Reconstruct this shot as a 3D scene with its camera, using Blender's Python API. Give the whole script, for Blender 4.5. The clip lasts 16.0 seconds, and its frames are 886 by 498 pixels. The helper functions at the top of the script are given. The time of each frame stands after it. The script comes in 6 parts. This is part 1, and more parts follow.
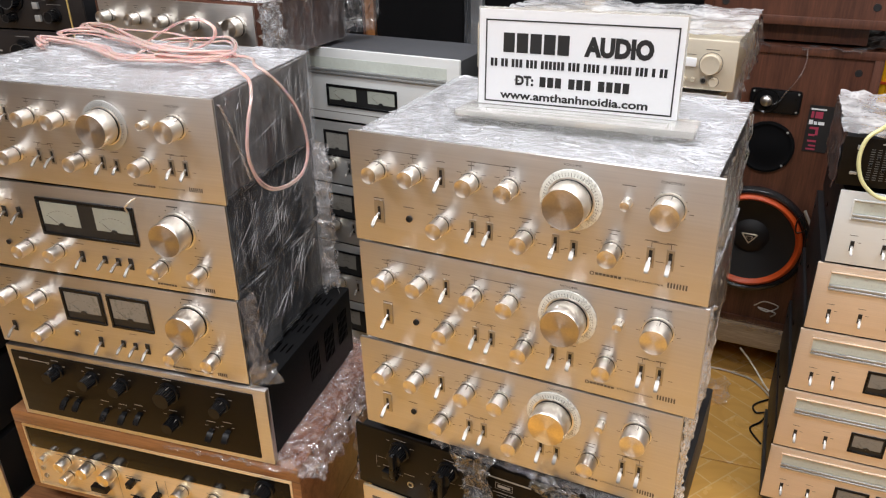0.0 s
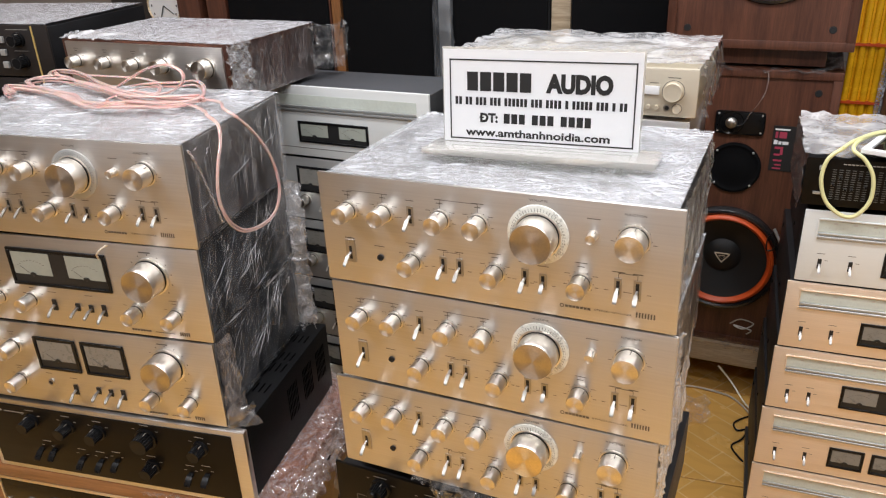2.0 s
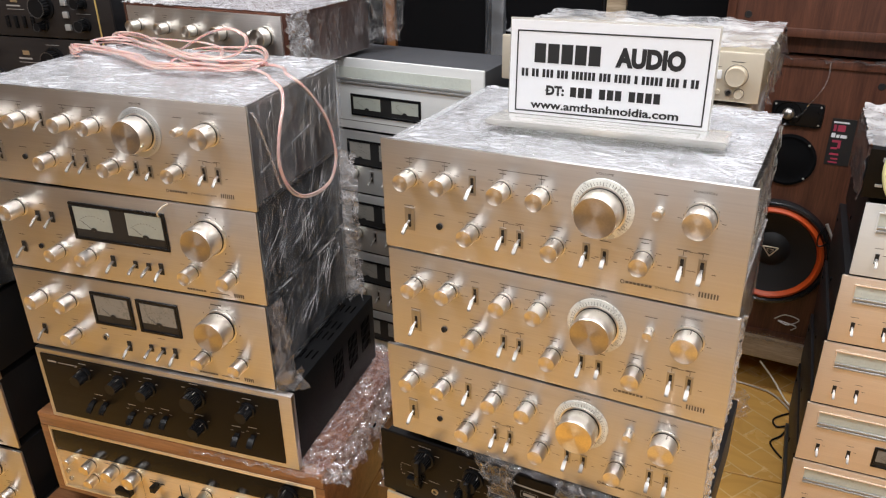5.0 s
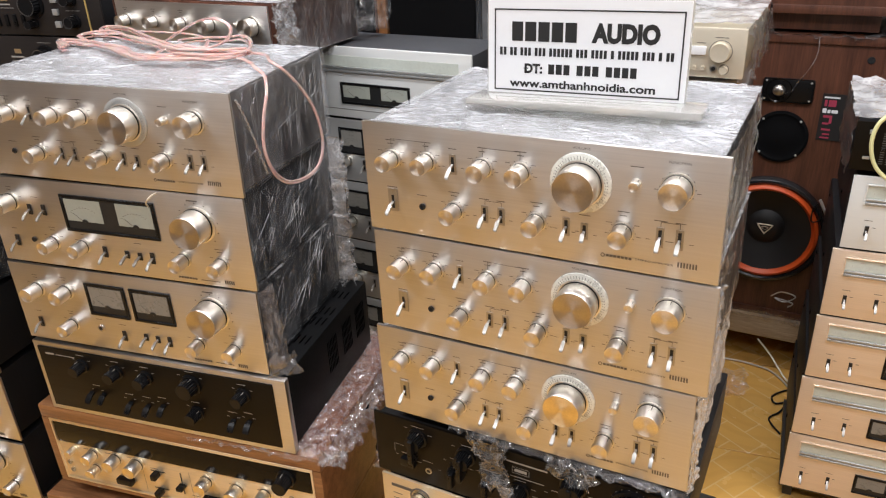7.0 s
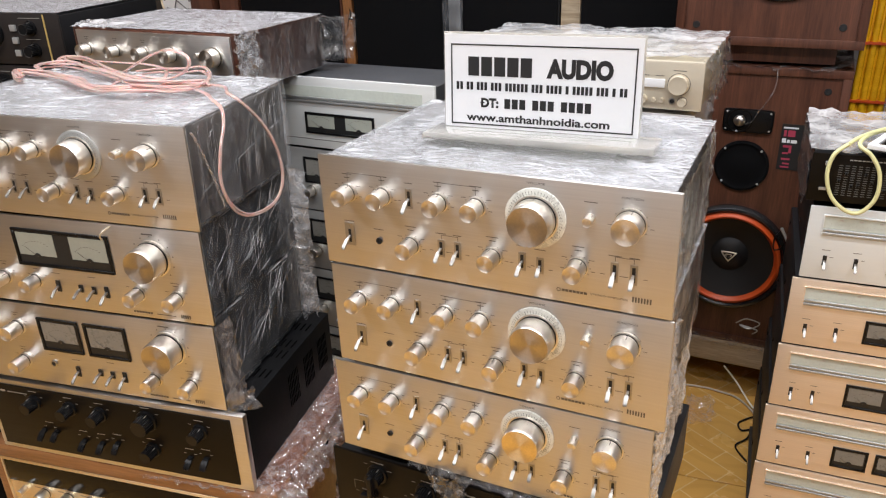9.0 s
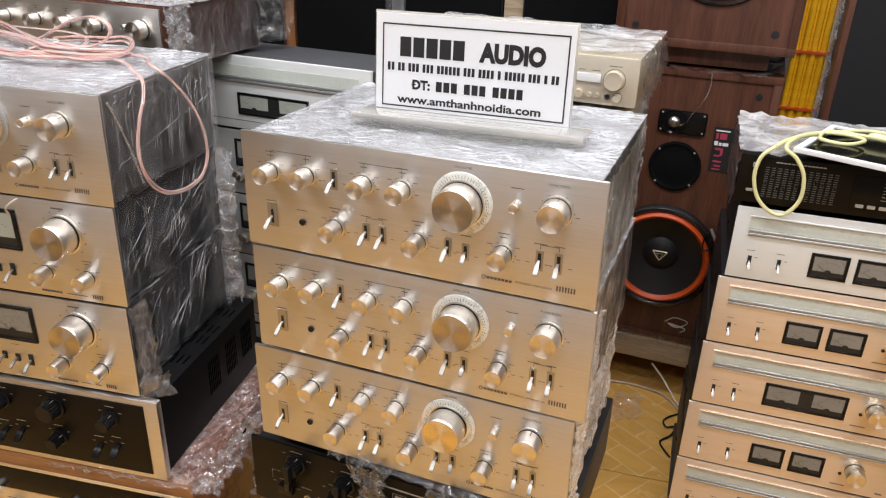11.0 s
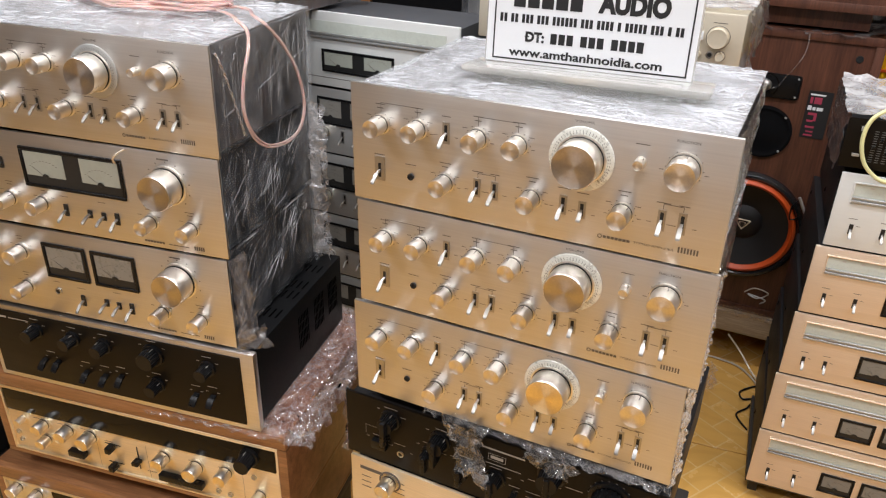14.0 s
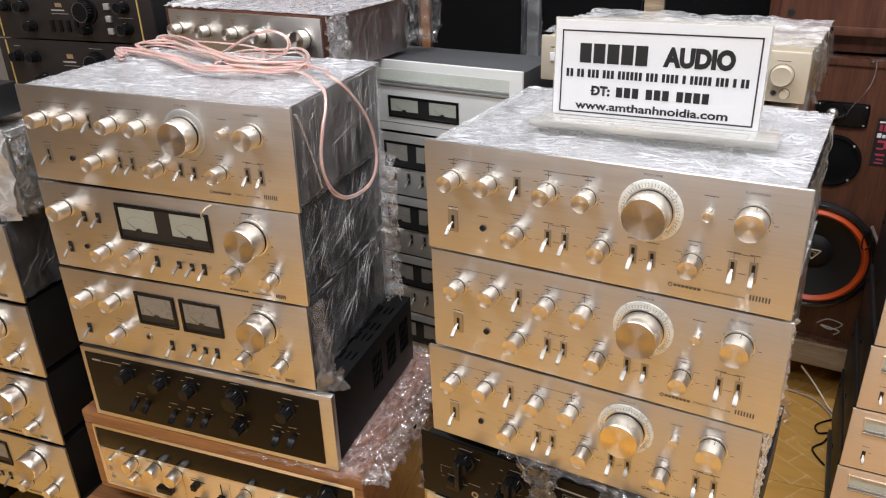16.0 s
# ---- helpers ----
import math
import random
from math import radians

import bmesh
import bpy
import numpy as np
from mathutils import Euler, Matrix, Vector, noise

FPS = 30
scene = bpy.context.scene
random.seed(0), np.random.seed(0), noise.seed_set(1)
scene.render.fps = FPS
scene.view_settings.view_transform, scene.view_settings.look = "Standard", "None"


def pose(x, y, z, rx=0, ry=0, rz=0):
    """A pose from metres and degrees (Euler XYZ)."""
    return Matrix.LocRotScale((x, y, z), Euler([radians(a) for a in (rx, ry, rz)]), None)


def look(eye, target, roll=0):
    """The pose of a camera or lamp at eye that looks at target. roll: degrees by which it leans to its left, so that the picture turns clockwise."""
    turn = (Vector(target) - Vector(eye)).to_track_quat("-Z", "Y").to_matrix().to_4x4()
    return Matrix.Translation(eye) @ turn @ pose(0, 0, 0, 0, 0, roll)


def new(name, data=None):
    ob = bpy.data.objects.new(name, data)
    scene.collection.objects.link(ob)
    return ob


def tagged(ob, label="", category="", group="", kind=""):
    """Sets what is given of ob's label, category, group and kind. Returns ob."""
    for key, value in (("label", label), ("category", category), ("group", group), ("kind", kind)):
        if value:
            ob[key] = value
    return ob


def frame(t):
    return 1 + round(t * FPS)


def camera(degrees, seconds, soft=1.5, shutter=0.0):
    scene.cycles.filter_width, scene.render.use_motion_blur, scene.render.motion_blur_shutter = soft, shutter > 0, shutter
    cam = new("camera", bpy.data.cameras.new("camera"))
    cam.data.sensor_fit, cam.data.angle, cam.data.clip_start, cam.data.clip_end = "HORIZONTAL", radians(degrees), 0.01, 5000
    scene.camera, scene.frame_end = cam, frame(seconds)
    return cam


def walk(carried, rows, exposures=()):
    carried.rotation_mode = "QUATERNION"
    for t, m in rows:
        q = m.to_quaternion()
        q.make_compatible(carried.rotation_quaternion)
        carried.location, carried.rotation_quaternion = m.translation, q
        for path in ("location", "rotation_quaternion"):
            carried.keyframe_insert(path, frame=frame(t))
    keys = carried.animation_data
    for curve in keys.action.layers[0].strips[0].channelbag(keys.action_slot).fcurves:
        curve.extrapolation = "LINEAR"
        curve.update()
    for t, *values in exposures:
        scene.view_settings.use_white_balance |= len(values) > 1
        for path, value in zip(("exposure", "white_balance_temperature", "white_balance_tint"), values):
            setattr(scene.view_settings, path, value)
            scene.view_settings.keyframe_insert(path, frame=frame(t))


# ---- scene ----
cam = camera(60.0, 16.0, soft=1.2)
PATH = [
    (0, (0.135, 0.069, 1.32), (-0.675, 1.664, 0.427), -1.0),
    (0.5, (0.143, 0.071, 1.33), (-0.651, 1.683, 0.453), -1.9),
    (1, (0.149, 0.064, 1.34), (-0.632, 1.694, 0.483), -2.4),
    (1.5, (0.152, 0.068, 1.344), (-0.623, 1.709, 0.502), -2.5),
    (2, (0.147, 0.072, 1.337), (-0.629, 1.714, 0.5), -2.4),
    (2.5, (0.137, 0.065, 1.335), (-0.646, 1.703, 0.496), -2.1),
    (3, (0.128, 0.069, 1.327), (-0.667, 1.696, 0.477), -1.7),
    (3.5, (0.123, 0.065, 1.331), (-0.688, 1.678, 0.472), -1.3),
    (4, (0.117, 0.067, 1.317), (-0.714, 1.665, 0.449), -0.9),
    (4.2, (0.115, 0.061, 1.32), (-0.725, 1.656, 0.453), -0.7),
    (6.3, (0.147, 0.048, 1.311), (-0.716, 1.632, 0.448), -2.0),
    (6.5, (0.151, 0.05, 1.309), (-0.707, 1.628, 0.43), -3.1),
    (7, (0.15, 0.049, 1.309), (-0.702, 1.628, 0.425), -2.6),
    (7.5, (0.155, 0.052, 1.313), (-0.69, 1.651, 0.459), -2.7),
    (8, (0.161, 0.054, 1.323), (-0.67, 1.671, 0.49), -2.7),
    (8.2, (0.164, 0.066, 1.326), (-0.661, 1.69, 0.5), -2.6),
    (10.3, (0.166, 0.07, 1.297), (-0.565, 1.729, 0.452), 0.5),
    (10.5, (0.171, 0.078, 1.299), (-0.54, 1.746, 0.456), 1.0),
    (11, (0.177, 0.088, 1.296), (-0.487, 1.778, 0.458), 1.9),
    (11.5, (0.169, 0.091, 1.295), (-0.458, 1.796, 0.459), 2.6),
    (12, (0.158, 0.089, 1.292), (-0.456, 1.798, 0.454), 2.9),
    (12.5, (0.146, 0.083, 1.296), (-0.478, 1.785, 0.45), 2.7),
    (13, (0.129, 0.076, 1.29), (-0.559, 1.738, 0.415), 1.8),
    (13.5, (0.122, 0.077, 1.284), (-0.606, 1.704, 0.378), 1.6),
    (14, (0.11, 0.07, 1.277), (-0.653, 1.674, 0.357), 1.5),
    (14.5, (0.115, 0.066, 1.289), (-0.677, 1.661, 0.379), 1.5),
    (15, (0.104, 0.054, 1.301), (-0.73, 1.661, 0.451), 1.0),
    (15.5, (0.1, 0.046, 1.307), (-0.78, 1.622, 0.446), -0.8),
    (16, (0.103, 0.046, 1.318), (-0.808, 1.605, 0.457), -1.7),
]
walk(cam, [(t, look(eye, target, roll)) for t, eye, target, roll in PATH])

# ---- world and lamps ----
world = bpy.data.worlds.new("room_air")
scene.world = world
world.use_nodes = True
world.node_tree.nodes["Background"].inputs[0].default_value = (1.0, 0.93, 0.84, 1)
world.node_tree.nodes["Background"].inputs[1].default_value = 0.02


def ceiling_lamp(x, y, z, sx, sy, power, colour):
    data = bpy.data.lights.new("ceiling_lamp", "AREA")
    data.shape, data.size, data.size_y, data.energy, data.color = "RECTANGLE", sx, sy, power, colour
    ob = new("ceiling_lamp", data)
    ob.matrix_world = pose(x, y, z)
    return ob


for lx, ly, pw in ((-1.5, 0.75, 23), (-0.1, 0.75, 22), (1.3, 0.75, 23), (-1.5, -0.5, 22), (-0.1, -0.5, 21), (1.3, -0.5, 22), (-0.2, 1.95, 21)):
    ceiling_lamp(lx, ly, 2.72, 1.2, 0.16, pw, (0.965, 0.985, 1.05))
scene.view_settings.exposure = 0.0


# ---- materials ----
def material(name):
    m = bpy.data.materials.new(name)
    m.use_nodes = True
    nt = m.node_tree
    return m, nt, nt.nodes["Principled BSDF"]


def node(nt, kind, **values):
    n = nt.nodes.new(kind)
    for key, v in values.items():
        if key in n.inputs:
            n.inputs[key].default_value = v
    return n


def coords(nt, scale=(1, 1, 1), rot=(0, 0, 0)):
    tc = nt.nodes.new("ShaderNodeTexCoord")
    mp = nt.nodes.new("ShaderNodeMapping")
    mp.inputs["Scale"].default_value = scale
    mp.inputs["Rotation"].default_value = rot
    nt.links.new(tc.outputs["Object"], mp.inputs["Vector"])
    return mp.outputs["Vector"]


def noisy(nt, vec, scale, detail=4.0, rough=0.6):
    n = node(nt, "ShaderNodeTexNoise", Scale=scale, Detail=detail, Roughness=rough)
    nt.links.new(vec, n.inputs["Vector"])
    return n.outputs["Fac"]


def ramp(nt, fac, stops):
    r = nt.nodes.new("ShaderNodeValToRGB")
    e = r.color_ramp.elements
    while len(e) < len(stops):
        e.new(0.5)
    for el, (p, c) in zip(e, stops):
        el.position, el.color = p, (*c, 1) if len(c) == 3 else c
    nt.links.new(fac, r.inputs["Fac"])
    return r.outputs["Color"]


def bump(nt, bsdf, height, strength, distance):
    b = node(nt, "ShaderNodeBump", Strength=strength, Distance=distance)
    nt.links.new(height, b.inputs["Height"])
    nt.links.new(b.outputs["Normal"], bsdf.inputs["Normal"])


def scaled(c, k):
    return tuple(min(1.0, v * k) for v in c)


def mixed(name, colour, metal=0.0, rough=0.5, vary=0.12, scale=9.0, stretch=(1, 1, 1), grain=60.0, bumps=0.0, bump_d=0.001,
          rough_vary=0.1, spec=0.5):
    """Base colour with broad stains and fine grain; both also drive roughness and relief."""
    m, nt, b = material(name)
    v = coords(nt, stretch)
    broad, fine = noisy(nt, v, scale, 3), noisy(nt, v, grain, 5, 0.7)
    mix = node(nt, "ShaderNodeMath")
    mix.operation = "MULTIPLY_ADD"
    mix.inputs[1].default_value = 0.5
    nt.links.new(fine, mix.inputs[0])
    half = node(nt, "ShaderNodeMath")
    half.operation = "MULTIPLY"
    half.inputs[1].default_value = 0.5
    nt.links.new(broad, half.inputs[0])
    nt.links.new(half.outputs[0], mix.inputs[2])
    nt.links.new(ramp(nt, mix.outputs[0], ((0.3, scaled(colour, 1 - vary)), (0.7, scaled(colour, 1 + vary)))), b.inputs["Base Color"])
    rr = node(nt, "ShaderNodeMapRange")
    rr.inputs["To Min"].default_value, rr.inputs["To Max"].default_value = max(0.02, rough - rough_vary), min(1, rough + rough_vary)
    rr.inputs["From Min"].default_value, rr.inputs["From Max"].default_value = 0.3, 0.7
    nt.links.new(mix.outputs[0], rr.inputs["Value"])
    nt.links.new(rr.outputs[0], b.inputs["Roughness"])
    b.inputs["Metallic"].default_value = metal
    b.inputs["Specular IOR Level"].default_value = spec
    if bumps:
        bump(nt, b, fine, bumps, bump_d)
    return m


def brushed(name, colour, rough=0.33):
    """Brushed aluminium, grain along x."""
    m = mixed(name, colour, 1.0, rough, 0.09, 3.0, (1, 110, 110), 14.0, 0.28, 0.0003, 0.08)
    b = m.node_tree.nodes["Principled BSDF"]
    b.inputs["Anisotropic"].default_value = 0.8
    t = m.node_tree.nodes.new("ShaderNodeTangent")
    t.direction_type, t.axis = "RADIAL", "X"
    m.node_tree.links.new(t.outputs[0], b.inputs["Tangent"])
    return m


def spun(name, colour, rough=0.27):
    """Turned metal: anisotropic round the knob's axis."""
    m, nt, b = material(name)
    v = coords(nt, (1, 1, 1))
    f = noisy(nt, v, 400.0, 2)
    nt.links.new(ramp(nt, f, ((0.3, scaled(colour, 0.93)), (0.7, scaled(colour, 1.05)))), b.inputs["Base Color"])
    b.inputs["Metallic"].default_value, b.inputs["Roughness"].default_value, b.inputs["Anisotropic"].default_value = 1.0, rough, 0.97
    b.inputs["Anisotropic Rotation"].default_value = 0.25
    t = nt.nodes.new("ShaderNodeTangent")
    t.direction_type, t.axis = "RADIAL", "Y"
    nt.links.new(t.outputs[0], b.inputs["Tangent"])
    return m


def wooden(name, dark, light, rough=0.42, stretch=(22, 22, 1.4), bumps=0.15):
    m, nt, b = material(name)
    v = coords(nt, stretch)
    g = noisy(nt, v, 2.2, 8, 0.68)
    fine = noisy(nt, v, 14.0, 4, 0.7)
    c1 = ramp(nt, g, ((0.28, dark), (0.5, tuple((a + c) / 2 for a, c in zip(dark, light))), (0.72, light)))
    mx = nt.nodes.new("ShaderNodeMix")
    mx.data_type, mx.blend_type = "RGBA", "MULTIPLY"
    mx.inputs["Factor"].default_value = 0.5
    nt.links.new(c1, mx.inputs["A"])
    nt.links.new(ramp(nt, fine, ((0.35, (0.45, 0.42, 0.4)), (0.6, (1, 1, 1)))), mx.inputs["B"])
    nt.links.new(mx.outputs["Result"], b.inputs["Base Color"])
    b.inputs["Roughness"].default_value = rough
    bump(nt, b, fine, bumps, 0.0005)
    return m


def film(name, haze, streak, stretch, crease, strength, rough, gloss, sharp, tint=(1, 1, 1), warp=1.0):
    """Thin plastic film: see-through, glossy on the folds; its thin creases carry their glints as white colour."""
    m = bpy.data.materials.new(name)
    m.use_nodes = True
    nt = m.node_tree
    out = nt.nodes["Material Output"]
    nt.nodes.remove(nt.nodes["Principled BSDF"])

    def maths(op, a, b=None, clamp=False):
        n = nt.nodes.new("ShaderNodeMath")
        n.operation, n.use_clamp = op, clamp
        for k, v in enumerate((a, b)):
            if v is None:
                continue
            if isinstance(v, (int, float)):
                n.inputs[k].default_value = v
            else:
                nt.links.new(v, n.inputs[k])
        return n.outputs[0]

    def cracks(scale, width, rot):
        vec = coords(nt, stretch, rot)
        w = node(nt, "ShaderNodeTexNoise", Scale=scale * 0.4, Detail=3.0)
        nt.links.new(vec, w.inputs["Vector"])
        add = nt.nodes.new("ShaderNodeVectorMath")
        add.operation = "MULTIPLY_ADD"
        add.inputs[1].default_value = (1.3 * warp / scale, 1.3 * warp / scale, 1.3 * warp / scale)
        nt.links.new(w.outputs["Color"], add.inputs[0])
        nt.links.new(vec, add.inputs[2])
        vor = node(nt, "ShaderNodeTexVoronoi", Scale=scale)
        vor.feature = "DISTANCE_TO_EDGE"
        nt.links.new(add.outputs[0], vor.inputs["Vector"])
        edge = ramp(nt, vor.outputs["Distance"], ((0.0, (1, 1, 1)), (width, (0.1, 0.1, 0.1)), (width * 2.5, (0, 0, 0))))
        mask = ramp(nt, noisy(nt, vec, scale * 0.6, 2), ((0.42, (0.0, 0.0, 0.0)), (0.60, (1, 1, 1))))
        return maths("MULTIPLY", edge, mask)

    va, vc = coords(nt, stretch), coords(nt, (1, 1, 1))
    lines = maths("MAXIMUM", cracks(crease, sharp, (0, 0, 0)), maths("MAXIMUM", cracks(crease * 1.9, sharp * 1.3, (0.5, 0.4, 0.6)), maths("MULTIPLY", cracks(crease * 0.6, sharp * 0.6, (0.3, 0.9, 0.2)), 0.9)))
    fine = noisy(nt, va, crease * 1.6, 4, 0.6)
    height = maths("ADD", maths("MULTIPLY", lines, 0.5), maths("MULTIPLY", fine, 0.5))
    bp = node(nt, "ShaderNodeBump", Strength=strength, Distance=0.0015)
    nt.links.new(height, bp.inputs["Height"])
    clear_b = node(nt, "ShaderNodeBsdfTransparent", Color=(*tint, 1))
    gl = node(nt, "ShaderNodeBsdfGlossy", Roughness=rough, Color=(1, 1, 1, 1))
    df = node(nt, "ShaderNodeBsdfDiffuse", Color=(0.88 * tint[0], 0.88 * tint[1], 0.88 * tint[2], 1))
    nt.links.new(bp.outputs[0], gl.inputs["Normal"])
    nt.links.new(bp.outputs[0], df.inputs["Normal"])
    m1 = nt.nodes.new("ShaderNodeMixShader")
    # whitish haze, which also paints the sheen of lamps on the film
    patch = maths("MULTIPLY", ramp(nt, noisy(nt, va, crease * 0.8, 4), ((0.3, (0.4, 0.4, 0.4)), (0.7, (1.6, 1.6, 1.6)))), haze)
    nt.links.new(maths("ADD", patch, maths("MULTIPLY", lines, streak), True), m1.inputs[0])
    nt.links.new(clear_b.outputs[0], m1.inputs[1])
    nt.links.new(df.outputs[0], m1.inputs[2])
    m2 = nt.nodes.new("ShaderNodeMixShader")
    fr = node(nt, "ShaderNodeFresnel", IOR=1.4)
    nt.links.new(bp.outputs[0], fr.inputs["Normal"])
    nt.links.new(maths("ADD", fr.outputs[0], gloss, True), m2.inputs[0])
    nt.links.new(m1.outputs[0], m2.inputs[1])
    nt.links.new(gl.outputs[0], m2.inputs[2])
    nt.links.new(m2.outputs[0], out.inputs["Surface"])
    return m


CHAMPAGNE = brushed("champagne_aluminium", (0.65, 0.627, 0.60), 0.35)
SILVER = brushed("silver_aluminium", (0.78, 0.77, 0.75), 0.36)
GOLDEN = brushed("golden_aluminium", (0.90, 0.77, 0.55), 0.50)
COPPERY = brushed("warm_aluminium", (0.77, 0.66, 0.545), 0.44)
SILVER_PALE = mixed("pale_silver_panel", (0.76, 0.78, 0.76), 0.2, 0.42, 0.04, 5, (1, 20, 20), 60)
GREYISH = mixed("grey_aluminium", (0.50, 0.50, 0.48), 0.5, 0.42, 0.08, 5, (1, 20, 20), 60)
KNOB = spun("turned_aluminium", (0.80, 0.75, 0.69), 0.34)
KNOB_SIDE = mixed("knob_side_aluminium", (0.86, 0.82, 0.75), 1.0, 0.33, 0.05, 40, (1, 1, 1), 500)
KNOB_GOLD = spun("turned_metal_golden_tone", (0.86, 0.72, 0.47), 0.36)
LEVER_METAL = mixed("satin_plated_metal", (0.40, 0.385, 0.36), 1.0, 0.40, 0.08, 30, (1, 1, 1), 300, 0, 0.001, 0.06)
# the same turned metal, darkened for the dark surroundings that large faces mirror
KNOB_SHADED = spun("turned_aluminium_shaded", (0.52, 0.47, 0.42), 0.34)
SWITCH_PLATE = mixed("dull_switch_plate", (0.46, 0.44, 0.41), 1.0, 0.42, 0.08, 20, (1, 1, 1), 200)
CHROME = mixed("polished_metal", (0.52, 0.50, 0.47), 1.0, 0.34, 0.04, 30, (1, 1, 1), 300, 0, 0.001, 0.04)
BLACK_PAINT = mixed("black_crackle_paint", (0.012, 0.012, 0.013), 0.0, 0.5, 0.25, 6, (1, 1, 1), 350, 0.25, 0.0006, 0.1, 0.3)
GREY_TOP = mixed("dark_grey_paint", (0.055, 0.057, 0.062), 0.0, 0.55, 0.18, 7, (1, 1, 1), 300, 0.2, 0.0005, 0.1, 0.4)
# black with a brown tint that paints the warm floor's reflection
BLACK_PANEL = mixed("black_anodised_panel", (0.008, 0.0058, 0.0038), 0.0, 0.40, 0.2, 8, (1, 20, 20), 60, 0.05, 0.0004, 0.08, 0.14)
# black panel lightened in colour for the reflection on it
SMOKE_PANEL = mixed("dark_panel_with_sheen", (0.022, 0.018, 0.0165), 0.0, 0.38, 0.2, 8, (1, 20, 20), 60, 0.05, 0.0004, 0.08, 0.35)
SMOKE_FACE = mixed("grey_knob_face", (0.16, 0.155, 0.15), 0.5, 0.4, 0.1, 20, (1, 1, 1), 200)
BLACK_PLASTIC = mixed("black_plastic", (0.006, 0.006, 0.0065), 0.0, 0.30, 0.2, 20, (1, 1, 1), 300, 0, 0.001, 0.08, 0.22)
BLACK_GLOSS = mixed("smoked_dial_glass", (0.007, 0.006, 0.005), 0.0, 0.10, 0.2, 8, (1, 1, 1), 80, 0, 0.001, 0.03, 0.14)
# near-black that paints the dark inside of slots, which aren't cut
SLOT_DARK = mixed("vent_opening", (0.003, 0.003, 0.003), 0.0, 0.9, 0.1, 9, (1, 1, 1), 60, 0, 0.001, 0.05, 0.0)
CASE_GREY = mixed("black_vented_case_paint", (0.005, 0.005, 0.0055), 0.0, 0.45, 0.2, 7, (1, 1, 1), 300, 0.2, 0.0005, 0.1, 0.10)
BROWN_BODY = mixed("brown_grey_cover", (0.125, 0.108, 0.095), 0.0, 0.45, 0.2, 7, (1, 1, 1), 250, 0.12, 0.0005)
PRINT = mixed("dark_print", (0.12, 0.105, 0.09), 0.0, 0.6, 0.1, 30, (1, 1, 1), 200)
DIM_PRINT = mixed("dim_print", (0.10, 0.10, 0.095), 0.0, 0.6, 0.1, 30, (1, 1, 1), 200)
GILT = mixed("gilt_paint", (0.70, 0.50, 0.17), 0.3, 0.35, 0.1, 20, (1, 1, 1), 200)
PALE_PRINT = mixed("pale_print", (0.34, 0.32, 0.29), 0.0, 0.6, 0.1, 30, (1, 1, 1), 200)
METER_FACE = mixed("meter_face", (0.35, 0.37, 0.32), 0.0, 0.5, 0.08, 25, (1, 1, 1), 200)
# darker twin of the meter face, with shade put into its colour
METER_SHADED = mixed("shaded_meter_face", (0.23, 0.22, 0.195), 0.0, 0.3, 0.10, 25, (1, 1, 1), 200)
DIAL_SCALE = mixed("pale_green_dial_scale", (0.56, 0.60, 0.54), 0.0, 0.4, 0.12, 18, (1, 1, 1), 160)
DIAL_EDGE = mixed("dial_bezel_aluminium", (0.46, 0.47, 0.46), 0.7, 0.5, 0.06, 12, (1, 20, 20), 60)
# metal ring whose mottled white reflection is painted into the base colour
RING_PLATE = mixed("pale_scale_ring", (0.74, 0.75, 0.69), 0.25, 0.30, 0.25, 60, (1, 1, 1), 200)
WALNUT = wooden("walnut_veneer", (0.048, 0.017, 0.0105), (0.158, 0.060, 0.034))
WALNUT_H = wooden("walnut_veneer_lengthwise", (0.17, 0.070, 0.028), (0.42, 0.20, 0.088), 0.34, (1.4, 22, 22))
TEAK = wooden("orange_wood", (0.16, 0.065, 0.022), (0.34, 0.15, 0.055), 0.4)
PALE_WOOD = wooden("pale_plank", (0.36, 0.27, 0.17), (0.58, 0.47, 0.33), 0.5, (1.4, 22, 22))
# lit copy of the black cloth: the light is in its greyer colour
CLOTH_LIT = mixed("lit_black_grille_cloth", (0.016, 0.016, 0.017), 0.0, 0.9, 0.25, 4, (1, 1, 1), 900, 0.3, 0.0006, 0.05, 0.2)
CLOTH = mixed("black_grille_cloth", (0.0035, 0.0035, 0.004), 0.0, 0.9, 0.3, 4, (1, 1, 1), 900, 0.3, 0.0006, 0.05, 0.12)
CONE = mixed("black_paper_cone", (0.014, 0.013, 0.013), 0.0, 0.6, 0.25, 15, (1, 1, 1), 250, 0.25, 0.0006)
DRIVER_METAL = mixed("black_enamelled_metal", (0.012, 0.012, 0.013), 0.0, 0.22, 0.1, 20, (1, 1, 1), 200, 0, 0.001, 0.06, 0.7)
SURROUND = mixed("orange_rubber", (0.60, 0.080, 0.011), 0.0, 0.45, 0.15, 20, (1, 1, 1), 300, 0.1, 0.0005)
PAPER = mixed("white_paper", (0.76, 0.77, 0.78), 0.0, 0.6, 0.02, 6, (1, 1, 1), 200)
INK = mixed("black_ink", (0.012, 0.012, 0.012), 0.0, 0.55, 0.1, 30, (1, 1, 1), 200)
IVORY = mixed("ivory_panel", (0.66, 0.60, 0.48), 0.35, 0.35, 0.04, 6, (1, 1, 1), 150)
IVORY_DARK = mixed("ivory_knob", (0.66, 0.59, 0.46), 0.3, 0.35, 0.05, 20, (1, 1, 1), 200)
YELLOW_CABLE = mixed("pale_yellow_sheath", (0.72, 0.70, 0.36), 0.0, 0.38, 0.06, 40, (1, 1, 1), 300)
